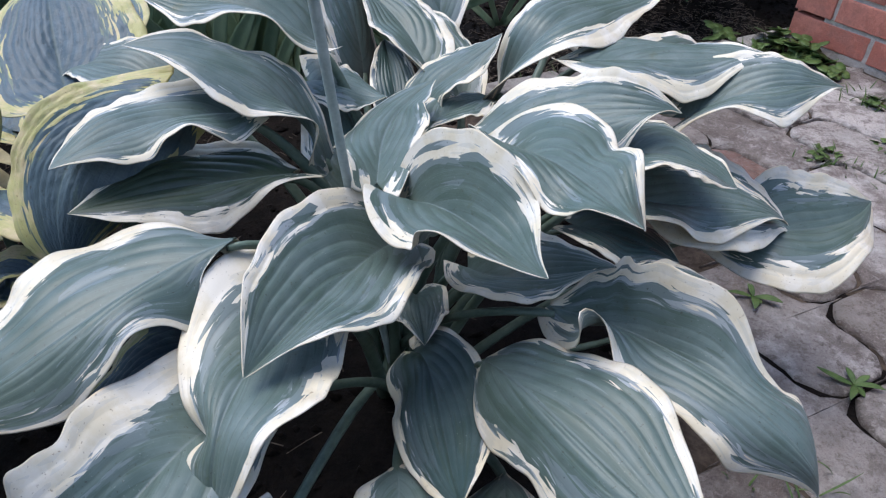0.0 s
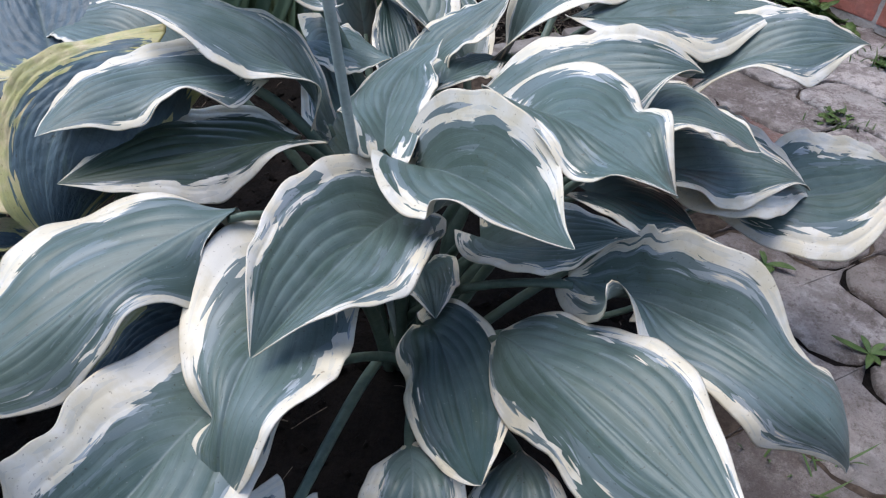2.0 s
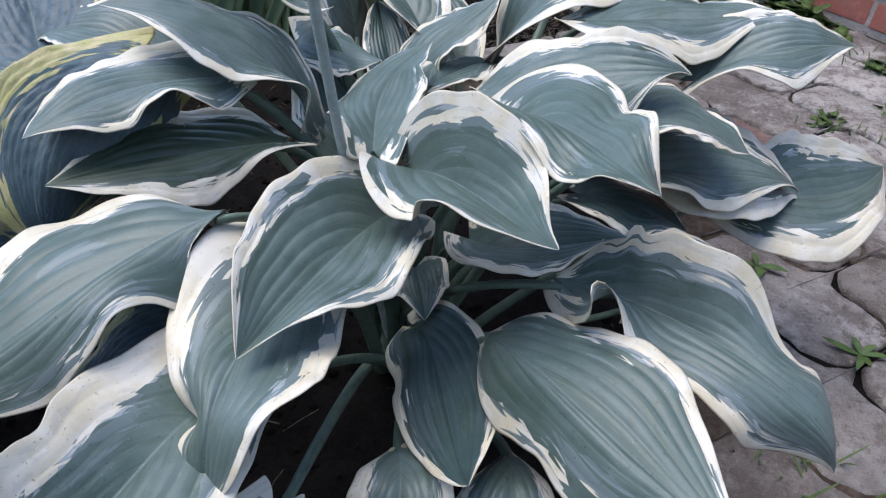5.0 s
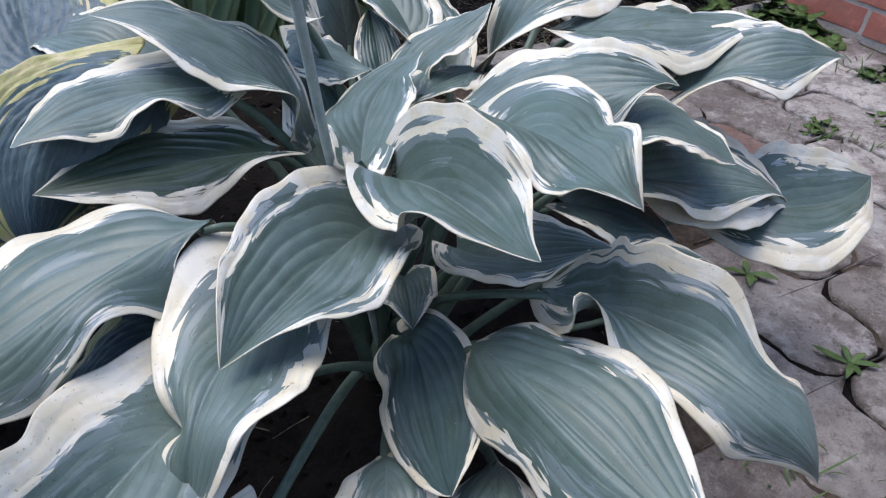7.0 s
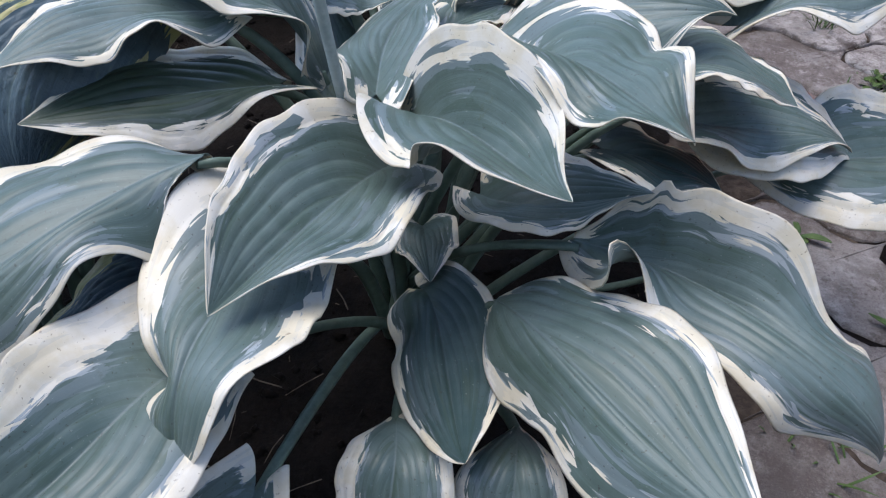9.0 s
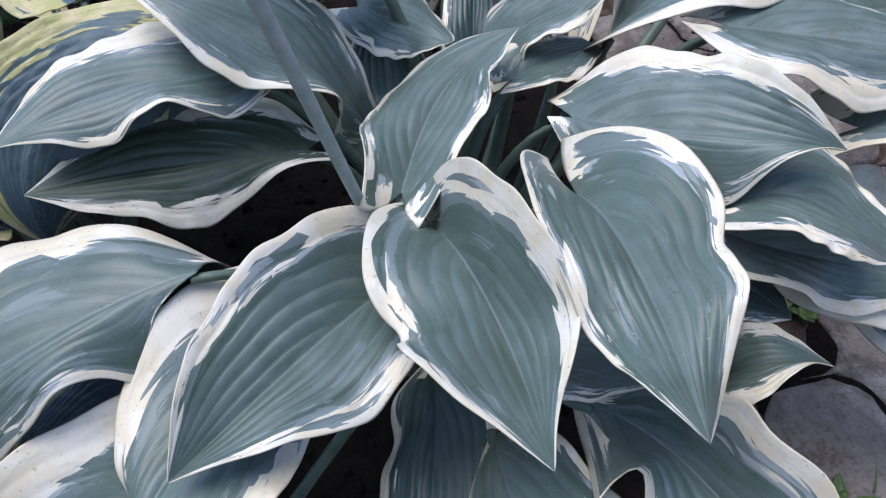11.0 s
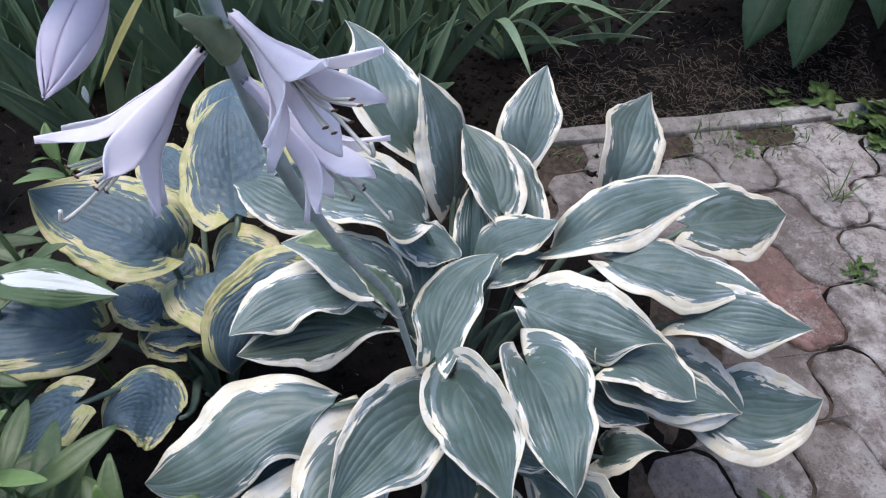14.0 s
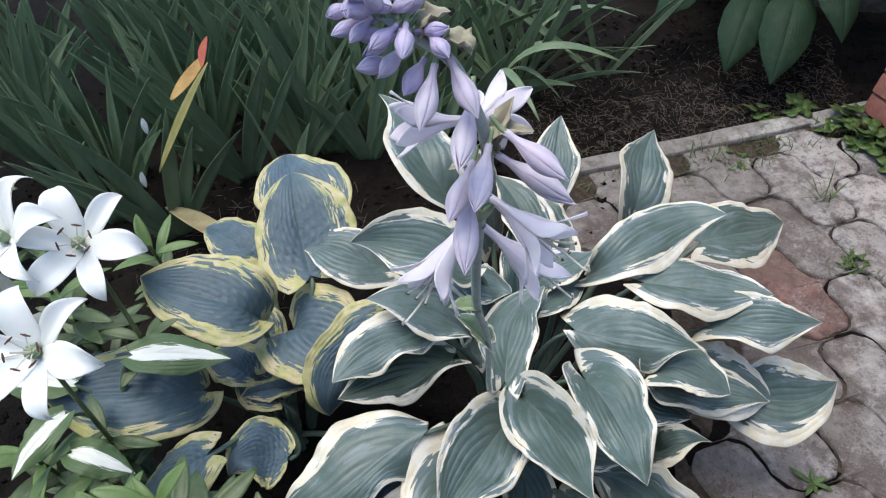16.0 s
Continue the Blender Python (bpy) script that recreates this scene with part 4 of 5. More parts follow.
main_leaf((0.063, 0.370, 0.190), (0.057, 0.243, 0.135), spine=(0.032, -0.002, 0.013, -0.003), left=((0.007, -0.016), (0.026, -0.010), (0.039, -0.008), (0.046, -0.006), (0.039, -0.003), (0.023, -0.000)), right=((0.005, -0.013), (0.026, -0.013), (0.043, -0.008), (0.048, -0.006), (0.040, -0.003), (0.023, -0.000)), lobes=(0.177, 0.154), seed=36, cream_l=1.1, cream_r=1.0)
main_leaf((-0.030, 0.566, 0.245), (-0.018, 0.492, 0.240), bow=0.018, wl=0.034, al=-8, wr=0.032, ar=-14, cream_l=1.05)
main_leaf((-0.171, 0.784, 0.401), (-0.073, 0.763, 0.392), spine=(0.009, -0.004, -0.002, 0.004), left=((0.018, 0.035), (0.032, 0.020), (0.035, 0.002), (0.043, 0.006), (0.040, -0.003), (0.028, -0.009)), right=((0.027, 0.007), (0.038, 0.000), (0.045, -0.007), (0.044, -0.011), (0.035, -0.009), (0.020, -0.004)), lobes=(0.192, 0.190), seed=77, cream_l=1.0, cream_r=1.0)
main_leaf((0.02, 0.90, 0.330), (-0.05, 1.05, 0.400), bow=0.015, wl=0.055, al=5, wr=0.050, ar=5, seed=78)
main_leaf((-0.139, 0.287, 0.225), (-0.190, 0.180, 0.130), bow=0.01, wl=0.045, al=-20, wr=0.045, ar=10, cream_l=1.3)


main_leaf((-0.105, 0.675, 0.310), (-0.165, 0.820, 0.375), bow=0.012, wl=0.050, al=-6, wr=0.052, ar=-8, seed=86)
# low filler leaves; two have the shade put into their colour
main_leaf((-0.058, 0.800, 0.320), (-0.088, 0.935, 0.395), bow=0.012, wl=0.034, al=10, wr=0.036, ar=10, seed=87, material=SHADED_LEAF)
main_leaf((0.156, 0.650, 0.285), (0.288, 0.628, 0.245), bow=0.012, wl=0.052, al=-6, wr=0.050, ar=-8, seed=81, material=SHADED_LEAF)


CROWN_2 = (-0.52, 0.60)
blue_hosta = thing("hosta", CROWN_2[0], CROWN_2[1], 0, "hosta with puckered blue leaves edged in yellow", "hosta")


def blue_leaf(base, tip, **more):
    more.setdefault("ribs", 9)
    more.update(quilt=0.0010, rows=84, relief=1.15)
    return hosta_leaf(blue_hosta, CROWN_2, BLUE_LEAF, base, tip, **more)


blue_leaf((-0.544, 0.653, 0.372), (-0.722, 0.631, 0.496), spine=(0.019, 0.003, -0.015, -0.010), left=((0.019, 0.033), (0.072, 0.018), (0.087, -0.010), (0.077, -0.017), (0.062, -0.023), (0.040, -0.023)), right=((0.017, 0.006), (0.047, 0.049), (0.075, 0.041), (0.085, 0.030), (0.076, 0.021), (0.047, 0.014)), lobes=(-0.001, 0.216), seed=34, cream_l=1.0, cream_r=1.0)
blue_leaf((-0.467, 0.761, 0.380), (-0.560, 0.975, 0.446), spine=(0.002, 0.005, 0.022, 0.004), left=((0.052, 0.013), (0.083, 0.002), (0.093, -0.008), (0.089, -0.018), (0.073, -0.015), (0.046, -0.003)), right=((0.060, 0.020), (0.089, 0.022), (0.109, 0.021), (0.113, 0.018), (0.098, 0.014), (0.057, 0.006)), lobes=(0.165, 0.170), seed=35, cream_l=1.0, cream_r=1.05)
blue_leaf((-0.500, 0.690, 0.278), (-0.334, 0.600, 0.356), spine=(0.031, -0.003, 0.008, 0.000), left=((0.020, 0.040), (0.056, 0.055), (0.083, 0.048), (0.093, 0.044), (0.081, 0.034), (0.048, 0.019)), right=((0.033, 0.031), (0.079, 0.026), (0.104, 0.010), (0.107, -0.003), (0.091, -0.010), (0.053, -0.008)), lobes=(0.111, 0.067), seed=36, cream_l=1.05, cream_r=1.0)
blue_leaf((-0.296, 0.631, 0.458), (-0.369, 0.500, 0.324), spine=(0.048, -0.004, 0.051, -0.003), left=((0.033, -0.040), (0.048, -0.053), (0.058, -0.066), (0.059, -0.072), (0.049, -0.068), (0.028, -0.049)), right=((0.014, 0.017), (0.051, 0.008), (0.039, 0.030), (0.045, 0.025), (0.048, 0.013), (0.025, 0.021)), lobes=(0.170, 0.185), seed=37, cream_l=0.8, cream_r=1.3)
blue_leaf((-0.619, 0.522, 0.307), (-0.827, 0.422, 0.418), spine=(0.031, 0.016, -0.007, -0.007), left=((0.012, 0.015), (0.061, 0.003), (0.087, -0.014), (0.093, -0.030), (0.078, -0.036), (0.048, -0.036)), right=((0.032, 0.005), (0.056, 0.033), (0.075, 0.037), (0.082, 0.034), (0.074, 0.026), (0.050, 0.017)), lobes=(0.190, 0.251), seed=38, cream_l=1.0, cream_r=0.9)
blue_leaf((-0.427, 0.422, 0.305), (-0.512, 0.372, 0.317), spine=(0.001, -0.014, 0.021, -0.014), left=((0.034, 0.011), (0.049, 0.008), (0.059, 0.004), (0.059, -0.000), (0.049, -0.004), (0.029, -0.003)), right=((0.020, 0.006), (0.051, 0.004), (0.070, 0.009), (0.069, 0.013), (0.050, 0.008), (0.027, 0.006)), lobes=(0.180, 0.157), seed=39, cream_l=1.0, cream_r=0.95)
blue_leaf((-0.536, 0.379, 0.379), (-0.673, 0.311, 0.269), bow=0.008, sway=-0.002, wl=0.065, al=-15, wr=0.056, ar=-13, lobe=0.20, lift_l=0.004, lift_r=0.01, wave_l=0.0056, wave_r=0.0055, ph_l=-0.18, ph_r=0.18, seed=40, blunt=2.8, waves=1.0)
blue_leaf((-0.499, 0.876, 0.365), (-0.617, 1.095, 0.383), spine=(0.028, -0.005, 0.029, 0.005), left=((0.041, 0.009), (0.068, 0.005), (0.089, 0.001), (0.098, -0.001), (0.080, 0.003), (0.044, 0.004)), right=((0.042, 0.017), (0.073, 0.021), (0.100, 0.022), (0.100, 0.016), (0.073, 0.011), (0.040, 0.010)), lobes=(0.190, 0.185), seed=48, cream_l=1.0, cream_r=1.0)
blue_leaf((-0.640, 0.880, 0.270), (-0.800, 0.960, 0.250), bow=0.02, wl=0.06, al=-5, wr=0.06, ar=5)
blue_leaf((-0.500, 0.560, 0.240), (-0.600, 0.590, 0.230), bow=0.01, wl=0.045, al=-5, wr=0.045, ar=5)
blue_leaf((-0.215, 0.425, 0.325), (-0.300, 0.300, 0.290), bow=0.015, wl=0.050, al=-5, wr=0.055, ar=-10, seed=82, cream_l=1.15)
blue_leaf((-0.560, 0.592, 0.262), (-0.670, 0.630, 0.250), bow=0.015, wl=0.046, al=-5, wr=0.050, ar=-5, seed=83)
blue_leaf((-0.468, 0.580, 0.262), (-0.572, 0.552, 0.240), bow=0.012, wl=0.026, al=-5, wr=0.022, ar=25, seed=84, cream_r=1.2)
blue_leaf((-0.560, 0.700, 0.235), (-0.690, 0.760, 0.220), bow=0.02, wl=0.060, al=-5, wr=0.055, ar=-5, seed=85)


# ---- the flower stalk of the large hosta ----
def frame_of(axis):
    axis = np.array(axis, float) / np.linalg.norm(axis)
    a = np.cross(axis, [0.3, 0.2, 1.0])
    a /= np.linalg.norm(a)
    return axis, a, np.cross(axis, a)


def petal_grid(length, radius, spread, turn, axis, rows=18, cols=9):
    """One tepal of a funnel: radius(t) out from the axis, spread(t) degrees to either side of its middle."""
    d, a, b = frame_of(axis)
    out = np.empty((rows, cols, 3))
    for i, t in enumerate(np.linspace(0, 1, rows)):
        r, w = radius(t), radians(spread(t))
        for k, v in enumerate(np.linspace(-1, 1, cols)):
            ang = turn + v * w
            lift = 1 - (0.07 - 0.30 * max(0, t - 0.6)) * v * v
            out[i, k] = d * length * (t - 0.03 * v * v) + r * lift * (math.cos(ang) * a + math.sin(ang) * b)
    return out


def bell_flower(parent, top, mouth, open_to=1.0, seed=0, stamens=True, scale=1.0):
    """A lilac funnel flower with six tepals; open_to 0 gives a closed bud."""
    rng = random.Random(seed)
    top, mouth = np.array(top, float), np.array(mouth, float)
    axis = mouth - top
    length = np.linalg.norm(axis)
    d, a, b = frame_of(axis)
    if open_to > 0:
        def radius(t):
            tube_r = 0.0024 + 0.0088 * (1 / (1 + math.exp(-(t - 0.46) * 9)))
            return scale * (tube_r + open_to * 0.017 * max(0, t - 0.66) ** 1.8 / 0.34**1.8)
        def spread(t):
            return 37 if t < 0.56 else 37 * max(0.03, 1 - ((t - 0.56) / 0.44) ** 2.2)
    else:
        def radius(t):
            return scale * (0.0018 * (1 - t * t) + 0.0003 + 0.0050 * math.sin(math.pi * min(1, max(0, (t - 0.15) / 0.85)) ** 1.25) * (1 if t < 0.97 else 0.4))
        def spread(t):
            return 36
    pieces = []
    for k in range(6):
        grid = petal_grid(length * rng.uniform(0.94, 1.04), radius, spread, k * math.pi / 3 + rng.uniform(-0.08, 0.08), axis)
        v, f, _ = sheet(grid * (1.0 if k % 2 else 0.992), 0.00035)
        pieces.append((v, f))
    v, f, _ = joined(pieces)
    flower = part("flower" if open_to > 0 else "bud", mesh_of("flower", v, f), LILAC if open_to > 0 else (LILAC_BUD if scale > 0.72 else LILAC_TIP), parent, "" if open_to > 0 else "closed violet bud")
    flower.location = local(parent, top)
    sv, sf = tube(spline([(0, 0, 0), -d * 0.004, -d * 0.010 + np.array([0, 0, 0.003])], 5), 0.0013, 6)
    if open_to > 0 and stamens:
        for k in range(6):
            ang = k * math.pi / 3 + 0.4
            out = math.cos(ang) * a + math.sin(ang) * b
            end = d * length * 1.12 + out * 0.007 + np.array([0, 0, 0.006])
            st = part("stamen", mesh_of("stamen", *tube(spline([d * length * 0.4, d * length * 0.85 + out * 0.003, end], 6), 0.0006, 5)), STAMEN, parent)
            st.location = local(parent, top)
            an = part("anther", mesh_of("anther", *tube([end - a * 0.0013, end, end + a * 0.0013], [0.0003, 0.0006, 0.0003], 6)), ANTHER, parent)
            an.location = local(parent, top)
        end = d * length * 1.38 + np.array([0, 0, 0.002])
        st = part("pistil", mesh_of("pistil", *tube(spline([d * length * 0.4, d * length * 1.0 - a * 0.002, end, end + np.array([0, 0, 0.005])], 6), 0.0008, 6)), STAMEN, parent)
        st.location = local(parent, top)
    else:
        st = part("flower_stem", mesh_of("flower_stem", sv, sf), BRACT, parent)
        st.location = local(parent, top)
    return flower


STALK_LINE = [(-0.062, 0.635, -0.02), (-0.080, 0.600, 0.20), (-0.093, 0.548, 0.409), (-0.097, 0.462, 0.689), (-0.105, 0.372, 0.885), (-0.103, 0.308, 1.030), (-0.099, 0.276, 1.125), (-0.095, 0.262, 1.172), (-0.097, 0.255, 1.207), (-0.103, 0.246, 1.235), (-0.112, 0.240, 1.260), (-0.127, 0.236, 1.274), (-0.142, 0.234, 1.285), (-0.155, 0.232, 1.297)]


def build_stalk():
    line = spline(STALK_LINE, 8)
    origin = np.array(STALK_LINE[0])
    r = np.interp(np.linspace(0, 1, len(line)), [0, 0.3, 0.5, 1], [0.0051, 0.0042, 0.0036, 0.0020])
    v, f = tube(line - origin, r, 12)
    stalk = part("flower_stalk", mesh_of("flower_stalk", v, f), STALK, main_hosta, "smooth grey-green flower stalk with lilac bells")
    stalk.location = local(main_hosta, origin)
    # open bells and hanging buds low on the head, tight small buds at its tip
    bell_flower(stalk, (-0.106, 0.268, 1.130), (-0.128, 0.226, 1.103), 0.8, 1)
    bell_flower(stalk, (-0.093, 0.274, 1.143), (-0.050, 0.248, 1.131), 0.85, 2, scale=1.05)
    bell_flower(stalk, (-0.096, 0.278, 1.112), (-0.052, 0.266, 1.080), 0.75, 3)
    bell_flower(stalk, (-0.103, 0.257, 1.214), (-0.090, 0.283, 1.202), 0.55, 5, False)
    bell_flower(stalk, (-0.108, 0.247, 1.222), (-0.140, 0.234, 1.226), 0.25, 4, False)
    for k, (top, end, fat) in enumerate((
        ((-0.103, 0.240, 1.185), (-0.099, 0.194, 1.171), 1.05), ((-0.094, 0.245, 1.209), (-0.096, 0.203, 1.206), 0.95),
        ((-0.102, 0.246, 1.196), (-0.108, 0.206, 1.194), 0.95), ((-0.103, 0.240, 1.241), (-0.103, 0.200, 1.233), 0.9),
        ((-0.086, 0.247, 1.217), (-0.054, 0.229, 1.206), 0.95), ((-0.090, 0.256, 1.194), (-0.047, 0.242, 1.178), 1.0),
        ((-0.112, 0.236, 1.264), (-0.097, 0.213, 1.252), 0.8), ((-0.118, 0.232, 1.263), (-0.120, 0.205, 1.250), 0.8),
        ((-0.123, 0.236, 1.263), (-0.129, 0.217, 1.257), 0.7), ((-0.136, 0.235, 1.262), (-0.150, 0.222, 1.265), 0.65),
        ((-0.137, 0.234, 1.275), (-0.151, 0.225, 1.280), 0.6), ((-0.133, 0.230, 1.282), (-0.141, 0.214, 1.280), 0.6),
        ((-0.120, 0.232, 1.278), (-0.110, 0.219, 1.276), 0.6), ((-0.129, 0.230, 1.283), (-0.127, 0.211, 1.280), 0.6),
        ((-0.138, 0.230, 1.288), (-0.141, 0.219, 1.301), 0.55), ((-0.140, 0.230, 1.288), (-0.152, 0.220, 1.293), 0.55),
        ((-0.131, 0.234, 1.270), (-0.140, 0.220, 1.263), 0.6), ((-0.146, 0.232, 1.283), (-0.158, 0.221, 1.281), 0.5),
        ((-0.144, 0.232, 1.290), (-0.150, 0.219, 1.303), 0.5),
    )):
        bell_flower(stalk, top, end, 0, 20 + k, scale=fat)
    rng = random.Random(8)
    for k in range(14):
        at = Vector(line[len(line) - 1 - int(k * 1.1)])
        ang = k * 2.4
        out = Vector((math.cos(ang), 0.45 * math.sin(ang) - 0.3, 0.5 * math.sin(ang + 1) + 0.1)).normalized()
        size = 0.010 + 0.0006 * k
        bell_flower(stalk, at + out * 0.003, at + out * (0.003 + size), 0, 50 + k, scale=0.5)
    # papery bracts under the flowers
    for k, (at, tip, w, mat) in enumerate((
        ((-0.099, 0.258, 1.199), (-0.072, 0.262, 1.207), 0.007, DRY_BRACT), ((-0.091, 0.262, 1.192), (-0.084, 0.270, 1.222), 0.007, DRY_BRACT),
        ((-0.099, 0.270, 1.125), (-0.096, 0.246, 1.160), 0.009, BRACT), ((-0.114, 0.240, 1.271), (-0.103, 0.238, 1.265), 0.006, DRY_BRACT),
        ((-0.124, 0.235, 1.274), (-0.112, 0.240, 1.284), 0.006, DRY_BRACT), ((-0.097, 0.266, 1.175), (-0.116, 0.256, 1.180), 0.007, DRY_BRACT),
        ((-0.118, 0.238, 1.266), (-0.114, 0.226, 1.279), 0.006, BRACT), ((-0.105, 0.368, 0.890), (-0.131, 0.350, 0.915), 0.011, BRACT),
    )):
        half = half_profile(w, 25, 0.001, 0.001, 1, 2.0, k)
        pts = blade_points(at, tip, (0.004, 0, 0.004, 0), half, half, (0.02, 0.02), 300 + k, 3, 12, 9, relief=0.2)[0]
        v, f, uv = sheet(pts - np.array(at), 0.0006)
        ob = part("bract", mesh_of("bract", v, f, uv), mat, stalk)
        ob.location = local(stalk, at)
    hosta_leaf(stalk, CROWN, BRACT_LEAF, (-0.100, 0.463, 0.676), (-0.141, 0.461, 0.742), bow=0.008, wl=0.020, al=14, wr=0.020, ar=14, wave=0.001, lobe=0.05, stem=False)


build_stalk()


# ---- white lilies ----
def lance_points(base, tip, width, arch, seed, rows=14, cols=5, fold=0.25):
    """A narrow pointed leaf with a folded midrib."""
    rng = random.Random(seed)
    base, tip = np.array(base, float), np.array(tip, float)
    c = tip - base
    length = np.linalg.norm(c)
    c = c / length
    n = np.array([0, 0, 1.0]) - c[2] * c
    n = n / (np.linalg.norm(n) + 1e-9) if np.linalg.norm(n) > 0.05 else np.array([0, -1.0, 0])
    y = np.cross(n, c)
    s = np.linspace(0, 1, rows)
    line = bezier([base, (base + tip) / 2 + n * arch + y * rng.uniform(-0.1, 0.1) * length, tip], s)
    w = width * np.sin(math.pi * np.clip(s * 0.93 + 0.05, 0, 1)) ** 0.8
    u = np.linspace(-1, 1, cols)
    twist = rng.uniform(-0.3, 0.3) * s
    return line[:, None] + (w[:, None] * u)[:, :, None] * (y * 1.0)[None, None] + (w[:, None] * (fold * np.abs(u) + twist[:, None] * u))[:, :, None] * n


def lance_leaf(parent, name, base, tip, width, arch, material, seed, thick=0.0007, label="", rows=14):
    pts = lance_points(base, tip, width, arch, seed, rows)
    v, f, uv = sheet(pts - np.array(base), thick)
    ob = part(name, mesh_of(name, v, f, uv), material, parent, label)
    ob.location = local(parent, base)
    return ob


def lily_flower(parent, centre, facing, size, seed):
    rng = random.Random(seed)
    d, a, b = frame_of(facing)
    c = np.array(centre)
    blossom = part("blossom", mesh_of("throat", *tube([(0, 0, 0), d * 0.008, d * 0.018], [0.004, 0.007, 0.009], 10)), BRACT, parent, "open pure white lily flower")
    blossom.location = local(parent, c)
    spin = rng.uniform(0, 1)
    for k in range(6):
        ang = spin + k * math.pi / 3
        out = math.cos(ang) * a + math.sin(ang) * b
        side = -math.sin(ang) * a + math.cos(ang) * b
        rows, cols = 16, 9
        wide = (0.285 if k % 2 else 0.205) * size
        g = np.empty((rows, cols, 3))
        for i, t in enumerate(np.linspace(0, 1, rows)):
            mid = out * size * (0.06 + 0.94 * math.sin(t * 1.45) / math.sin(1.45)) + d * size * (0.34 * math.sin(t * 2.7) - 0.10 * t**3 + (0.02 if k % 2 else 0))
            w = wide * math.sin(math.pi * min(1, t * 0.86 + 0.14)) ** 0.9 * (1 - 0.25 * t) * (1 if t < 1 else 0)
            for j, u in enumerate(np.linspace(-1, 1, cols)):
                g[i, j] = mid + side * w * u + d * (0.10 * size * u * u * math.sin(math.pi * t) - 0.015 * size * math.exp(-20 * u * u) + 0.03 * size * math.sin(7 * t + k) * abs(u) ** 3)
        v, f, uv = sheet(g, 0.0009)
        part("petal", mesh_of("petal", v, f, uv), WHITE_PETAL, blossom)
    for k in range(6):
        ang = spin + 0.5 + k * math.pi / 3
        out = math.cos(ang) * a + math.sin(ang) * b
        end = d * size * 0.44 + out * size * 0.24
        part("filament", mesh_of("filament", *tube(spline([d * 0.01, d * size * 0.3 + out * size * 0.10, end], 6), 0.0009, 5)), STAMEN, blossom)
        side = -math.sin(ang) * a + math.cos(ang) * b
        part("anther", mesh_of("anther", *tube([end - side * 0.006, end, end + side * 0.006], [0.0009, 0.0017, 0.0009], 6)), ANTHER, blossom)
    part("pistil", mesh_of("pistil", *tube(spline([d * 0.01, d * size * 0.35, d * size * 0.66], 5), 0.0014, 6)), STAMEN, blossom)


def lily_shoot(foot, top, leaves, seed, size=0.10, young=6, upto=1.0, label="leafy lily shoot with narrow glossy leaves"):
    rng = random.Random(seed)
    plant = thing("lily", foot[0], foot[1], 0, label, "lily")
    foot, top = np.array(foot, float), np.array(top, float)
    line = bezier([foot, foot * [0.6, 0.6, 0] + top * [0.4, 0.4, 0.6], top], np.linspace(0, 1, 14))
    v, f = tube(line - foot, np.linspace(0.0055, 0.003, 14), 8)
    stem = part("stem", mesh_of("stem", v, f), LILY_LEAF, plant)
    stem.location = local(plant, foot)
    for k in range(leaves):
        t = 0.22 + (upto - 0.22) * (k + rng.random()) / leaves
        at = bezier([foot, foot * [0.6, 0.6, 0] + top * [0.4, 0.4, 0.6], top], [t])[0]
        ang = k * 2.4 + rng.uniform(-0.3, 0.3)
        up = rng.uniform(-0.15, 0.45) + 0.5 * max(0, t - 0.85) / 0.15
        d = np.array([math.cos(ang), math.sin(ang), up])
        ln = size * rng.uniform(0.75, 1.15) * (1 - 0.35 * max(0, t - 0.8) / 0.2)
        lance_leaf(plant, "leaf", at, at + d / np.linalg.norm(d) * ln, ln * rng.uniform(0.115, 0.16), ln * 0.14, LILY_LEAF_YOUNG if k >= leaves - young else LILY_LEAF, seed * 100 + k)
    return plant


tall = lily_shoot((-0.72, 0.56, -0.02), (-0.668, 0.515, 0.735), 18, 1, 0.085, 0, 0.56, "white lily with open flowers and narrow leaves")
lily_flower(tall, (-0.652, 0.500, 0.745), (0.30, -0.42, 0.80), 0.084, 1)
lily_flower(tall, (-0.725, 0.475, 0.775), (-0.15, -0.45, 0.85), 0.084, 2)
low = lily_shoot((-0.74, 0.40, -0.02), (-0.665, 0.365, 0.705), 16, 2, 0.080, 0, 0.54, "white lily with an open flower and a bud")
lily_flower(low, (-0.645, 0.352, 0.715), (0.10, -0.50, 0.80), 0.086, 3)
for k, (at, tip) in enumerate((((-0.672, 0.398, 0.700), (-0.648, 0.380, 0.742)), ((-0.725, 0.425, 0.70), (-0.735, 0.43, 0.76)))):
    d, a, b = frame_of(np.array(tip) - np.array(at))
    ln = np.linalg.norm(np.array(tip) - np.array(at))
    v, f = tube([d * ln * t for t in np.linspace(0, 1, 9)], [0.003, 0.008, 0.0115, 0.013, 0.0135, 0.013, 0.011, 0.008, 0.003], 12)
    bud = part("flower_bud", mesh_of("flower_bud", v, f), STAMEN, low, "closed creamy lily bud")
    bud.location = local(low, at)
lily_shoot((-0.47, 0.24, -0.02), (-0.492, 0.232, 0.585), 26, 3, 0.110)
broad = lily_shoot((-0.38, 0.20, -0.02), (-0.355, 0.215, 0.450), 12, 4, 0.080, 0, 0.8)
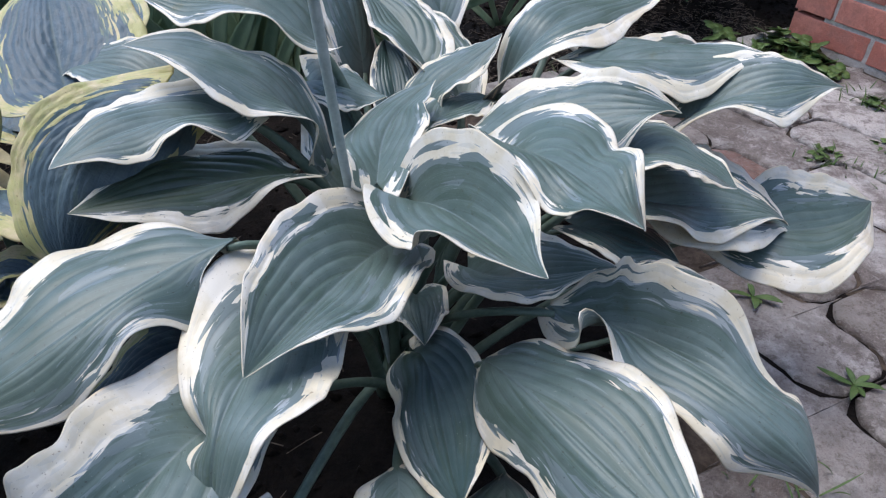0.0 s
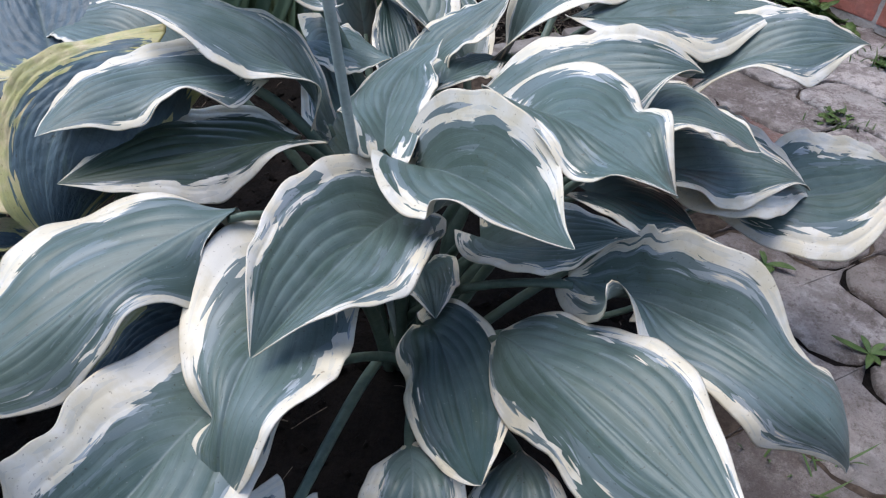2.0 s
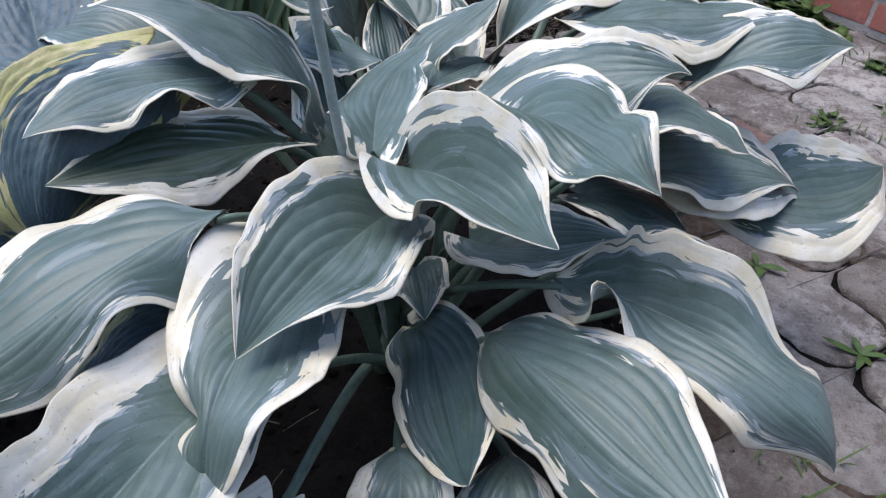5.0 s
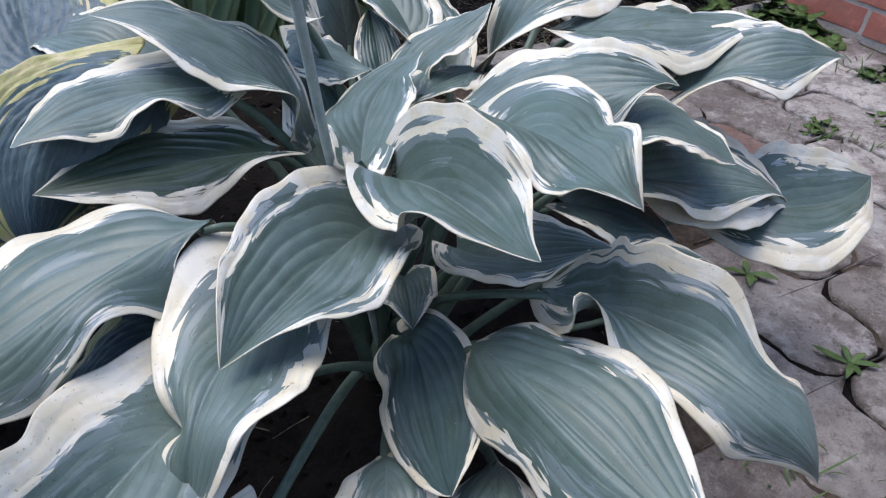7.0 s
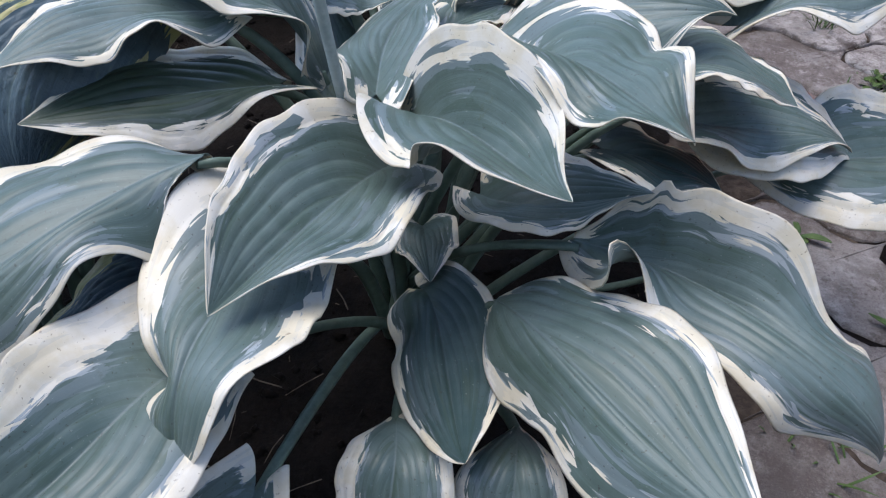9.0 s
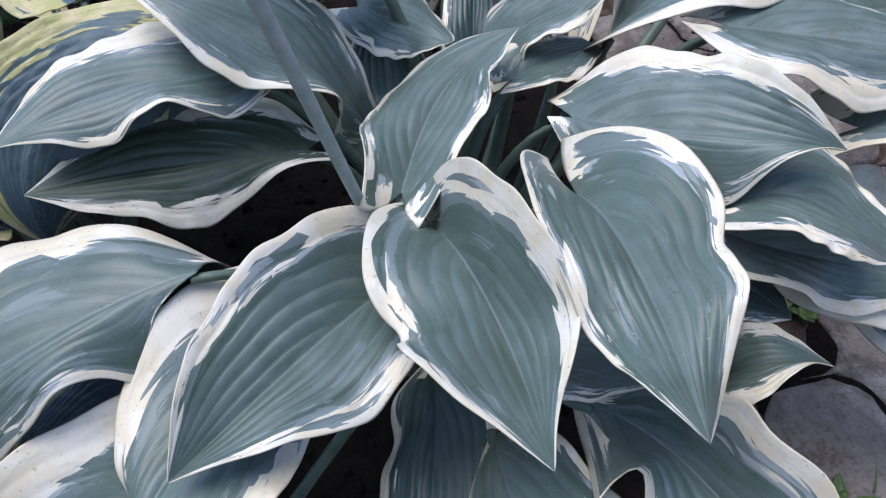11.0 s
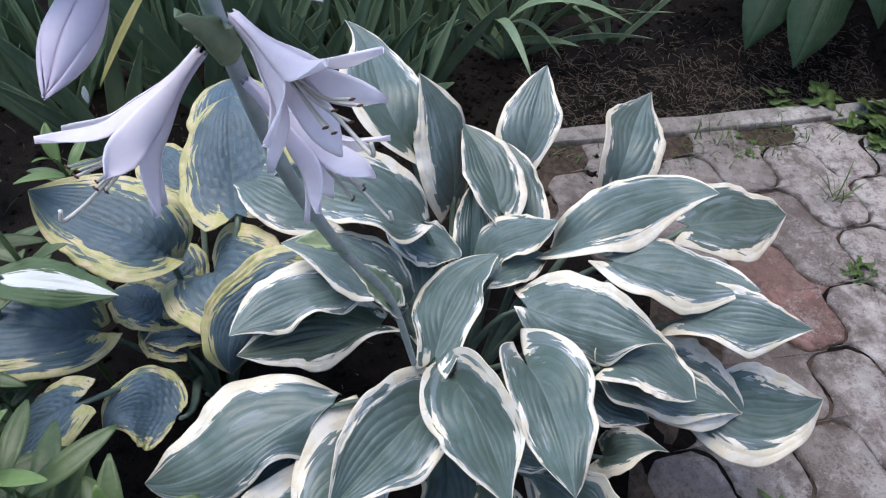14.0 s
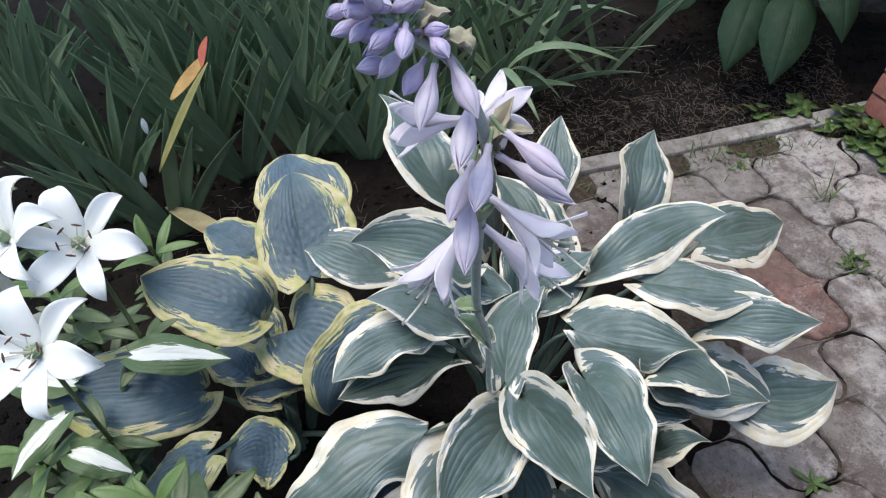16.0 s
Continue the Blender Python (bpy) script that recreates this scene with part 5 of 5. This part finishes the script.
for k, tip in enumerate(((-0.280, 0.285, 0.470), (-0.430, 0.275, 0.450), (-0.440, 0.195, 0.440), (-0.400, 0.300, 0.480), (-0.375, 0.255, 0.520))):
    lance_leaf(broad, "leaf", (-0.355, 0.215, 0.445 - 0.006 * k), tip, 0.016, 0.012, LILY_LEAF_YOUNG if k == 4 else LILY_LEAF, 410 + k)
lily_shoot((-0.58, 0.22, -0.02), (-0.565, 0.205, 0.540), 26, 5, 0.125)
lily_shoot((-0.74, 0.26, -0.02), (-0.760, 0.240, 0.440), 22, 6, 0.10)
lily_shoot((-0.82, 0.36, -0.02), (-0.83, 0.34, 0.370), 22, 12, 0.11)
lily_shoot((-0.66, 0.15, -0.02), (-0.67, 0.13, 0.400), 22, 13, 0.12)
lily_shoot((-0.86, 0.60, -0.02), (-0.84, 0.56, 0.560), 30, 7, 0.11)
lily_shoot((-0.78, 0.78, -0.02), (-0.79, 0.76, 0.420), 24, 8, 0.10)
lily_shoot((-1.45, 1.00, -0.02), (-1.42, 0.98, 0.300), 26, 9, 0.10)
lily_shoot((-1.62, 1.15, -0.02), (-1.60, 1.12, 0.320), 26, 10, 0.10)
lily_shoot((-1.25, 0.92, -0.02), (-1.27, 0.90, 0.260), 22, 11, 0.09)

CROWN_3 = (-0.72, 0.40)
splashed = thing("hosta", CROWN_3[0], CROWN_3[1], 0, "hosta with twisted green leaves splashed white along the middle", "hosta")
for base, tip, w in (((-0.690, 0.500, 0.455), (-0.530, 0.525, 0.440), 0.042), ((-0.715, 0.330, 0.440), (-0.612, 0.318, 0.425), 0.030), ((-0.745, 0.380, 0.46), (-0.770, 0.270, 0.46), 0.030), ((-0.80, 0.46, 0.40), (-0.93, 0.44, 0.40), 0.036)):
    hosta_leaf(splashed, CROWN_3, SPLASH_LEAF, base, tip, bow=0.014, wl=w, al=-15, wr=w, ar=-10, wave=0.006, lobe=0.08, waves=1.2)


# ---- irises and day lilies at the back ----
def sword_blade(plant, name, foot, heading, lean, length, width, face, material, curl, label=""):
    """One flat sword-shaped leaf: leans out along its heading, arches by curl, keeps its width to two thirds and ends in a point."""
    foot = np.array(foot, float)
    out = np.array([math.cos(heading), math.sin(heading), 0.0])
    up = np.array([0, 0, 1.0])
    s = np.linspace(0, 1, 18)
    end = out * math.sin(lean) + up * math.cos(lean)
    tip = out * math.sin(min(2.6, lean + curl)) + up * math.cos(min(2.6, lean + curl))
    line = foot + bezier([np.zeros(3), end * length * 0.55, end * length * 0.62 + tip * length * 0.42], s)
    t = np.gradient(line, axis=0)
    t /= np.linalg.norm(t, axis=1, keepdims=True)
    flat = np.array([math.cos(face), math.sin(face), 0.0])
    y = flat - (t @ flat)[:, None] * t
    y /= np.linalg.norm(y, axis=1, keepdims=True) + 1e-9
    n = np.cross(t, y)
    w = width * (0.72 + 0.28 * np.sin(math.pi * np.clip(s * 1.1, 0, 1))) * np.clip((1 - s) / 0.38, 0, 1) ** 0.75
    u = np.linspace(-1, 1, 7)
    ridge = 0.16 * (1 - np.abs(u)) + 0.03 * np.cos(u * 9)
    grid = line[:, None] + (w[:, None] * u)[:, :, None] * y[:, None] + (w[:, None] * ridge)[:, :, None] * n[:, None]
    v, f, uv = sheet(grid - foot, 0.0012)
    ob = part(name, mesh_of(name, v, f, uv), material, plant, label)
    ob.location = local(plant, foot)
    return ob


def sword_clump(x, y, count, length, width, droop, seed, name, label, material, spread=0.10):
    """Fans of flat blades: those of one fan lie in one plane and lean to either side of it."""
    rng = random.Random(seed)
    plant = thing(name, x, y, 0, label, name.replace("_", " "), "clumps behind the hostas")
    made = 0
    while made < count:
        fx, fy, face = x + rng.gauss(0, spread), y + rng.gauss(0, spread * 0.6), rng.uniform(-0.8, 0.8)
        in_fan = rng.randint(4, 6)
        for k in range(in_fan):
            at = (k + 0.5) / in_fan * 2 - 1
            heading = face if at > 0 else face + math.pi
            ln = length * rng.uniform(0.65, 1.12) * (1 - 0.25 * abs(at))
            sword_blade(plant, "leaf", (fx + 0.02 * at * math.cos(face), fy + 0.02 * at * math.sin(face), -0.02), heading + rng.uniform(-0.35, 0.35), 0.08 + 0.55 * abs(at) * droop, ln, width * rng.uniform(0.75, 1.1), face + rng.uniform(-0.25, 0.25), material, rng.uniform(0.0, 0.55) * droop)
            made += 1
    return plant


irises = None
for k, (x, y, c, ln) in enumerate(((-1.20, 1.22, 13, 0.50), (-1.02, 1.48, 12, 0.52), (-0.80, 1.62, 13, 0.50), (-0.58, 1.60, 12, 0.46), (-1.42, 1.30, 11, 0.50), (-1.30, 1.62, 12, 0.55), (-0.42, 1.72, 13, 0.42), (-0.70, 1.46, 9, 0.36), (-0.95, 1.70, 15, 0.55), (-0.66, 1.80, 15, 0.55), (-1.15, 1.80, 14, 0.55), (-1.10, 1.33, 10, 0.45), (-1.66, 1.50, 11, 0.5), (-0.92, 1.95, 12, 0.5), (-1.55, 1.95, 11, 0.5), (-0.5, 2.05, 11, 0.5), (-1.9, 1.8, 9, 0.5), (-0.50, 1.52, 10, 0.40), (-0.62, 1.56, 8, 0.42))):
    p = sword_clump(x, y, int(c * 1.15), ln * 1.12, 0.0205, 0.85, 40 + k, "iris", "clump of sword-shaped grey-green iris leaves", IRIS_LEAF)
    irises = irises or p
for k, (x, y, c) in enumerate(((-0.18, 1.92, 16), (-0.02, 2.10, 14), (-0.30, 2.20, 12))):
    day_lily = sword_clump(x, y, c, 0.62, 0.0125, 1.75, 70 + k, "day_lily", "clump of narrow arching day lily leaves", IRIS_LEAF, 0.07)
for k, (base, tip, w, arch) in enumerate((((-0.20, 1.88, 0.0), (0.19, 1.835, 0.20), 0.018, 0.26), ((-0.12, 2.08, 0.0), (0.246, 2.10, 0.20), 0.013, 0.26), ((-0.22, 1.86, 0.0), (-0.044, 1.517, 0.20), 0.016, 0.24), ((-0.14, 1.95, 0.0), (0.10, 1.93, 0.11), 0.013, 0.24), ((-0.20, 1.90, 0.0), (0.02, 1.80, 0.07), 0.012, 0.20))):
    lance_leaf(day_lily, "leaf", base, tip, w, arch, IRIS_LEAF, 410 + k)
lance_leaf(irises, "withered_leaf", (-0.824, 1.050, 0.548), (-0.802, 1.200, 0.565), 0.018, 0.006, IRIS_DRY, 91, label="withered orange leaf")
lance_leaf(irises, "withered_leaf", (-0.983, 1.120, 0.255), (-0.839, 1.260, 0.498), 0.018, 0.01, IRIS_OLIVE, 92, label="yellowing iris leaf")
lance_leaf(irises, "withered_leaf", (-0.772, 1.120, 0.586), (-0.792, 1.210, 0.602), 0.009, 0.002, IRIS_TIP, 93, label="withered red leaf tip")

CROWN_4 = (0.78, 2.46)
green_hosta = thing("hosta", CROWN_4[0], CROWN_4[1], 0, "plain green hosta with drooping pointed leaves", "hosta")
# the last six, high leaves stay out of view, added to shade those below
for base, tip, w in (((0.600, 2.150, 0.270), (0.535, 1.950, 0.110), 0.075), ((0.715, 2.110, 0.300), (0.665, 1.890, 0.120), 0.085), ((0.800, 2.160, 0.400), (0.845, 1.960, 0.240), 0.075), ((0.46, 2.30, 0.25), (0.32, 2.20, 0.12), 0.07), ((0.75, 2.28, 0.36), (0.76, 2.12, 0.30), 0.08), ((1.0, 2.3, 0.33), (1.08, 2.12, 0.24), 0.08), ((0.58, 2.42, 0.34), (0.42, 2.36, 0.26), 0.08), ((0.95, 2.36, 0.48), (1.10, 2.20, 0.42), 0.10), ((0.80, 2.34, 0.52), (0.82, 2.14, 0.46), 0.10), ((0.62, 2.36, 0.50), (0.52, 2.18, 0.45), 0.10), ((1.00, 2.50, 0.46), (1.25, 2.42, 0.40), 0.10), ((0.86, 2.50, 0.56), (0.98, 2.34, 0.54), 0.10), ((0.64, 2.54, 0.52), (0.44, 2.50, 0.44), 0.10)):
    hosta_leaf(green_hosta, CROWN_4, GREEN_LEAF, base, tip, bow=0.035, wl=w, al=-22, wr=w, ar=-22, wave=0.004, lobe=0.16, ribs=8, relief=0.4)


# ---- weeds, litter and crumbs ----
def weed(x, y, count, spread, seed, size=0.012, high=0.05, name="weed", label="small green weed with round leaves growing in a joint"):
    rng = random.Random(seed)
    z0 = -0.012
    pieces = []
    for k in range(count):
        ang, r = rng.uniform(0, 6.28), spread * math.sqrt(rng.random())
        at = np.array([x + r * math.cos(ang), y + r * math.sin(ang), z0 + high * rng.uniform(0.35, 1.0) * (1 - 0.5 * r / spread)])
        foot = np.array([x + 0.5 * r * math.cos(ang), y + 0.5 * r * math.sin(ang), z0 - 0.01])
        pieces.append(tube([foot - [x, y, z0], (foot + at) / 2 - [x, y, z0 - 0.004], at - [x, y, z0]], 0.0008, 4))
        s = size * rng.uniform(0.7, 1.3)
        tilt = np.array([rng.uniform(-0.5, 0.5), rng.uniform(-0.5, 0.5)])
        for lobe in range(3):
            a0 = ang + lobe * 2.1
            c = np.array([math.cos(a0), math.sin(a0)]) * s * 0.8
            ring, n = [], 7
            for q in range(n):
                b0 = a0 + q * 2 * math.pi / n
                rr = s * (0.85 if q else 1.0)
                px, py = c[0] + rr * math.cos(b0), c[1] + rr * math.sin(b0)
                ring.append([px, py, tilt[0] * px + tilt[1] * py + 0.10 * s])
            top = np.array([[c[0], c[1], tilt @ c]] + ring)
            v = np.concatenate([top, top - [0, 0, 0.0006]]) + at - [x, y, z0]
            m = n + 1
            f = [[0, 1 + q, 1 + (q + 1) % n] for q in range(n)] + [[m, m + 1 + (q + 1) % n, m + 1 + q] for q in range(n)]
            f += [[1 + q, m + 1 + q, m + 1 + (q + 1) % n, 1 + (q + 1) % n] for q in range(n)]
            pieces.append((v, f))
    v, f, _ = joined(pieces)
    ob = part(name, mesh_of(name, v, f), WEED)
    ob.location = (x, y, z0)
    return tagged(ob, label, "weed", "weeds in the joints")


def grass(x, y, count, spread, length, seed, flat=0.6):
    rng = random.Random(seed)
    tuft = thing("grass_tuft", x, y, 0, "thin green grass tuft growing between the pavers", "grass tuft", "grass in the joints")
    for k in range(count):
        ang = rng.uniform(0, 6.28)
        foot = np.array([x + rng.gauss(0, spread), y + rng.gauss(0, spread), -0.012])
        ln = length * rng.uniform(0.5, 1.2)
        d = np.array([math.cos(ang) * flat, math.sin(ang) * flat, rng.uniform(0.3, 1.0)])
        d /= np.linalg.norm(d)
        g = lance_points(foot, foot + d * ln, 0.0016, ln * 0.15, seed * 50 + k, 6, 3)
        v, f, _ = sheet(g - foot, 0.0004)
        ob = part("blade", mesh_of("blade", v, f), WEED, tuft)
        ob.location = local(tuft, foot)
    return tuft


def plantain(x, y, turn, seed, size=0.075, count=6, wide=0.007):
    plant = thing("plantain", x, y, 0, "flat weed with long green leaves between pavers", "weed", "weeds in the joints")
    rng = random.Random(seed)
    for k in range(count):
        ang = turn + k * 6.3 / count + rng.uniform(-0.45, 0.45)
        d = np.array([math.cos(ang), math.sin(ang), 0.22])
        at = np.array([x, y, 0.0])
        lance_leaf(plant, "leaf", at, at + d * size * rng.uniform(0.45, 1.2), wide * rng.uniform(0.6, 1.0), rng.uniform(-0.004, 0.010), WEED, seed * 10 + k)


for k, (x, y, c, sp, sz, hi) in enumerate((
    (0.42, 0.55, 14, 0.05, 0.0055, 0.03), (0.97, 1.83, 15, 0.07, 0.016, 0.07), (0.89, 1.83, 12, 0.08, 0.013, 0.05), (1.02, 1.73, 8, 0.05, 0.020, 0.06),
    (0.68, 1.90, 5, 0.05, 0.015, 0.05), (0.78, 1.95, 7, 0.06, 0.015, 0.06), (0.56, 1.66, 22, 0.06, 0.007, 0.03), (1.08, 1.52, 14, 0.06, 0.011, 0.04), (0.83, 1.29, 22, 0.05, 0.006, 0.03), (1.00, 1.32, 16, 0.04, 0.007, 0.03), (0.39, 0.84, 14, 0.04, 0.008, 0.03), (0.95, 1.93, 9, 0.05, 0.016, 0.08), (0.62, 0.42, 20, 0.05, 0.007, 0.04),
)):
    weed(x, y, c, sp, 500 + k, sz, hi)
for k, (x, y, c, sp, ln) in enumerate(((0.45, 1.62, 36, 0.05, 0.06), (0.58, 1.70, 30, 0.05, 0.05), (0.80, 1.52, 22, 0.012, 0.11), (0.84, 1.27, 26, 0.03, 0.035), (1.06, 1.55, 34, 0.05, 0.05), (0.36, 1.57, 26, 0.06, 0.05), (0.72, 1.76, 30, 0.05, 0.05), (0.46, 0.46, 20, 0.05, 0.06), (0.98, 1.16, 12, 0.02, 0.04), (0.86, 0.58, 12, 0.03, 0.04), (0.25, 1.56, 34, 0.05, 0.05), (0.10, 1.49, 30, 0.05, 0.05), (0.50, 1.67, 34, 0.05, 0.06), (0.66, 1.74, 30, 0.05, 0.05), (0.88, 1.84, 30, 0.05, 0.06), (1.13, 1.45, 34, 0.05, 0.05), (0.90, 1.22, 20, 0.03, 0.035))):
    grass(x, y, c, sp, ln, 700 + k)
plantain(0.605, 0.645, 0.9, 31, 0.055)
plantain(0.43, 0.55, 0.4, 34, 0.055, 8, 0.008)
plantain(0.52, 0.83, 2.0, 32, 0.045)


def scatter_straw():
    rng = random.Random(17)
    pieces = []
    for k in range(2700):
        if k < 2200:
            x = rng.uniform(-0.1, 1.0)
            y = kerb_y(x) + 0.06 + abs(rng.gauss(0, 0.24))
        elif k < 2600:
            x, y = rng.gauss(-0.85, 0.25), rng.gauss(1.18, 0.16)
        else:
            x, y = rng.uniform(-0.3, 0.30), rng.uniform(0.25, 1.0)
        ang, ln = rng.uniform(0, 3.14), 0.006 + 0.05 * rng.random() ** 2
        z = ground_height(x, y) + rng.uniform(0.002, 0.012)
        d = np.array([math.cos(ang), math.sin(ang), rng.uniform(-0.12, 0.2)]) * ln / 2
        c = np.array([x, y, z])
        bend = np.array([rng.uniform(-0.07, 0.07) * ln, rng.uniform(-0.07, 0.07) * ln, 0.04 * ln])
        pieces.append(tube([c - d, c + bend, c + d], rng.uniform(0.0004, 0.0010), 4))
    v, f, _ = joined(pieces)
    ob = part("dry_straw", mesh_of("dry_straw", v, f, smooth=False), STRAW)
    tagged(ob, "dry brown stalks and straw lying on the soil", "litter", kind="stuff")


def scatter_crumbs():
    rng = random.Random(23)
    octa = np.array([(1, 0, 0), (-1, 0, 0), (0, 1, 0), (0, -1, 0), (0, 0, 0.7), (0, 0, -0.7)], float)
    faces = [[0, 2, 4], [2, 1, 4], [1, 3, 4], [3, 0, 4], [2, 0, 5], [1, 2, 5], [3, 1, 5], [0, 3, 5]]
    pieces = []
    for k in range(5200):
        if k < 2600:
            x, y = rng.uniform(-1.6, 0.34), rng.uniform(0.15, 1.9)
        else:
            x = rng.uniform(-0.3, 1.2)
            y = kerb_y(x) + 0.05 + rng.uniform(0, 0.8)
        r = 0.003 + 0.009 * rng.random() ** 3
        v = octa * r * np.array([rng.uniform(0.7, 1.4) for _ in range(3)])
        v = v + np.array([[rng.uniform(-0.3, 0.3) * r for _ in range(3)] for _ in range(6)])
        pieces.append((v + np.array([x, y, ground_height(x, y) + 0.3 * r]), faces))
    v, f, _ = joined(pieces)
    ob = part("soil_crumbs", mesh_of("soil_crumbs", v, f), SOIL)
    tagged(ob, "loose dark crumbs of soil", "soil", kind="stuff")


scatter_straw()
scatter_crumbs()


def dry_strip(base, tip, width, arch, seed, label):
    pts = lance_points(base, tip, width, arch, seed, 18, 7, 0.4)
    v, f, uv = sheet(pts - np.array(base), 0.0008)
    ob = part("fallen_leaf", mesh_of("fallen_leaf", v, f, uv), DRY_LEAF)
    ob.location = base
    return tagged(ob, label, "fallen leaf")


dry_strip((-0.735, 0.985, 0.140), (-1.045, 1.160, 0.075), 0.026, 0.03, 61, "curled brown dry leaf lying over the soil")
dry_strip((-0.76, 1.02, 0.050), (-1.00, 1.22, 0.010), 0.018, 0.02, 62, "narrow brown dry leaf on the soil")
for k, (x, y, z) in enumerate(((-1.075, 1.165, 0.20), (-1.045, 1.22, 0.34))):
    lance_leaf(irises, "dead_tip", (x, y, z), (x + 0.012, y - 0.02, z - 0.035), 0.008, 0.004, PALE_SCRAP, 80 + k, label="pale papery dead leaf tip")

# unseen wall, added to keep sky light off the bed behind the kerb
closing = part("wall_back", from_bm("wall_back", box(0.25, 4.6, 2.64, 2.84, -0.1, 3.0)), SHADE_WALL)
tagged(closing, "unseen plain dark wall added to shade the back of the garden", "wall", kind="structure")
# unseen wall behind the camera, added to cut and bounce the sky light
yard = part("wall_house", from_bm("wall_house", box(-4.5, 4.6, -2.25, -2.00, -0.1, 2.6)), BOUNCE_WALL)
tagged(yard, "unseen plain pale wall added to block and bounce sky light", "wall", kind="structure")
build_paving()
build_kerb()
build_bricks()
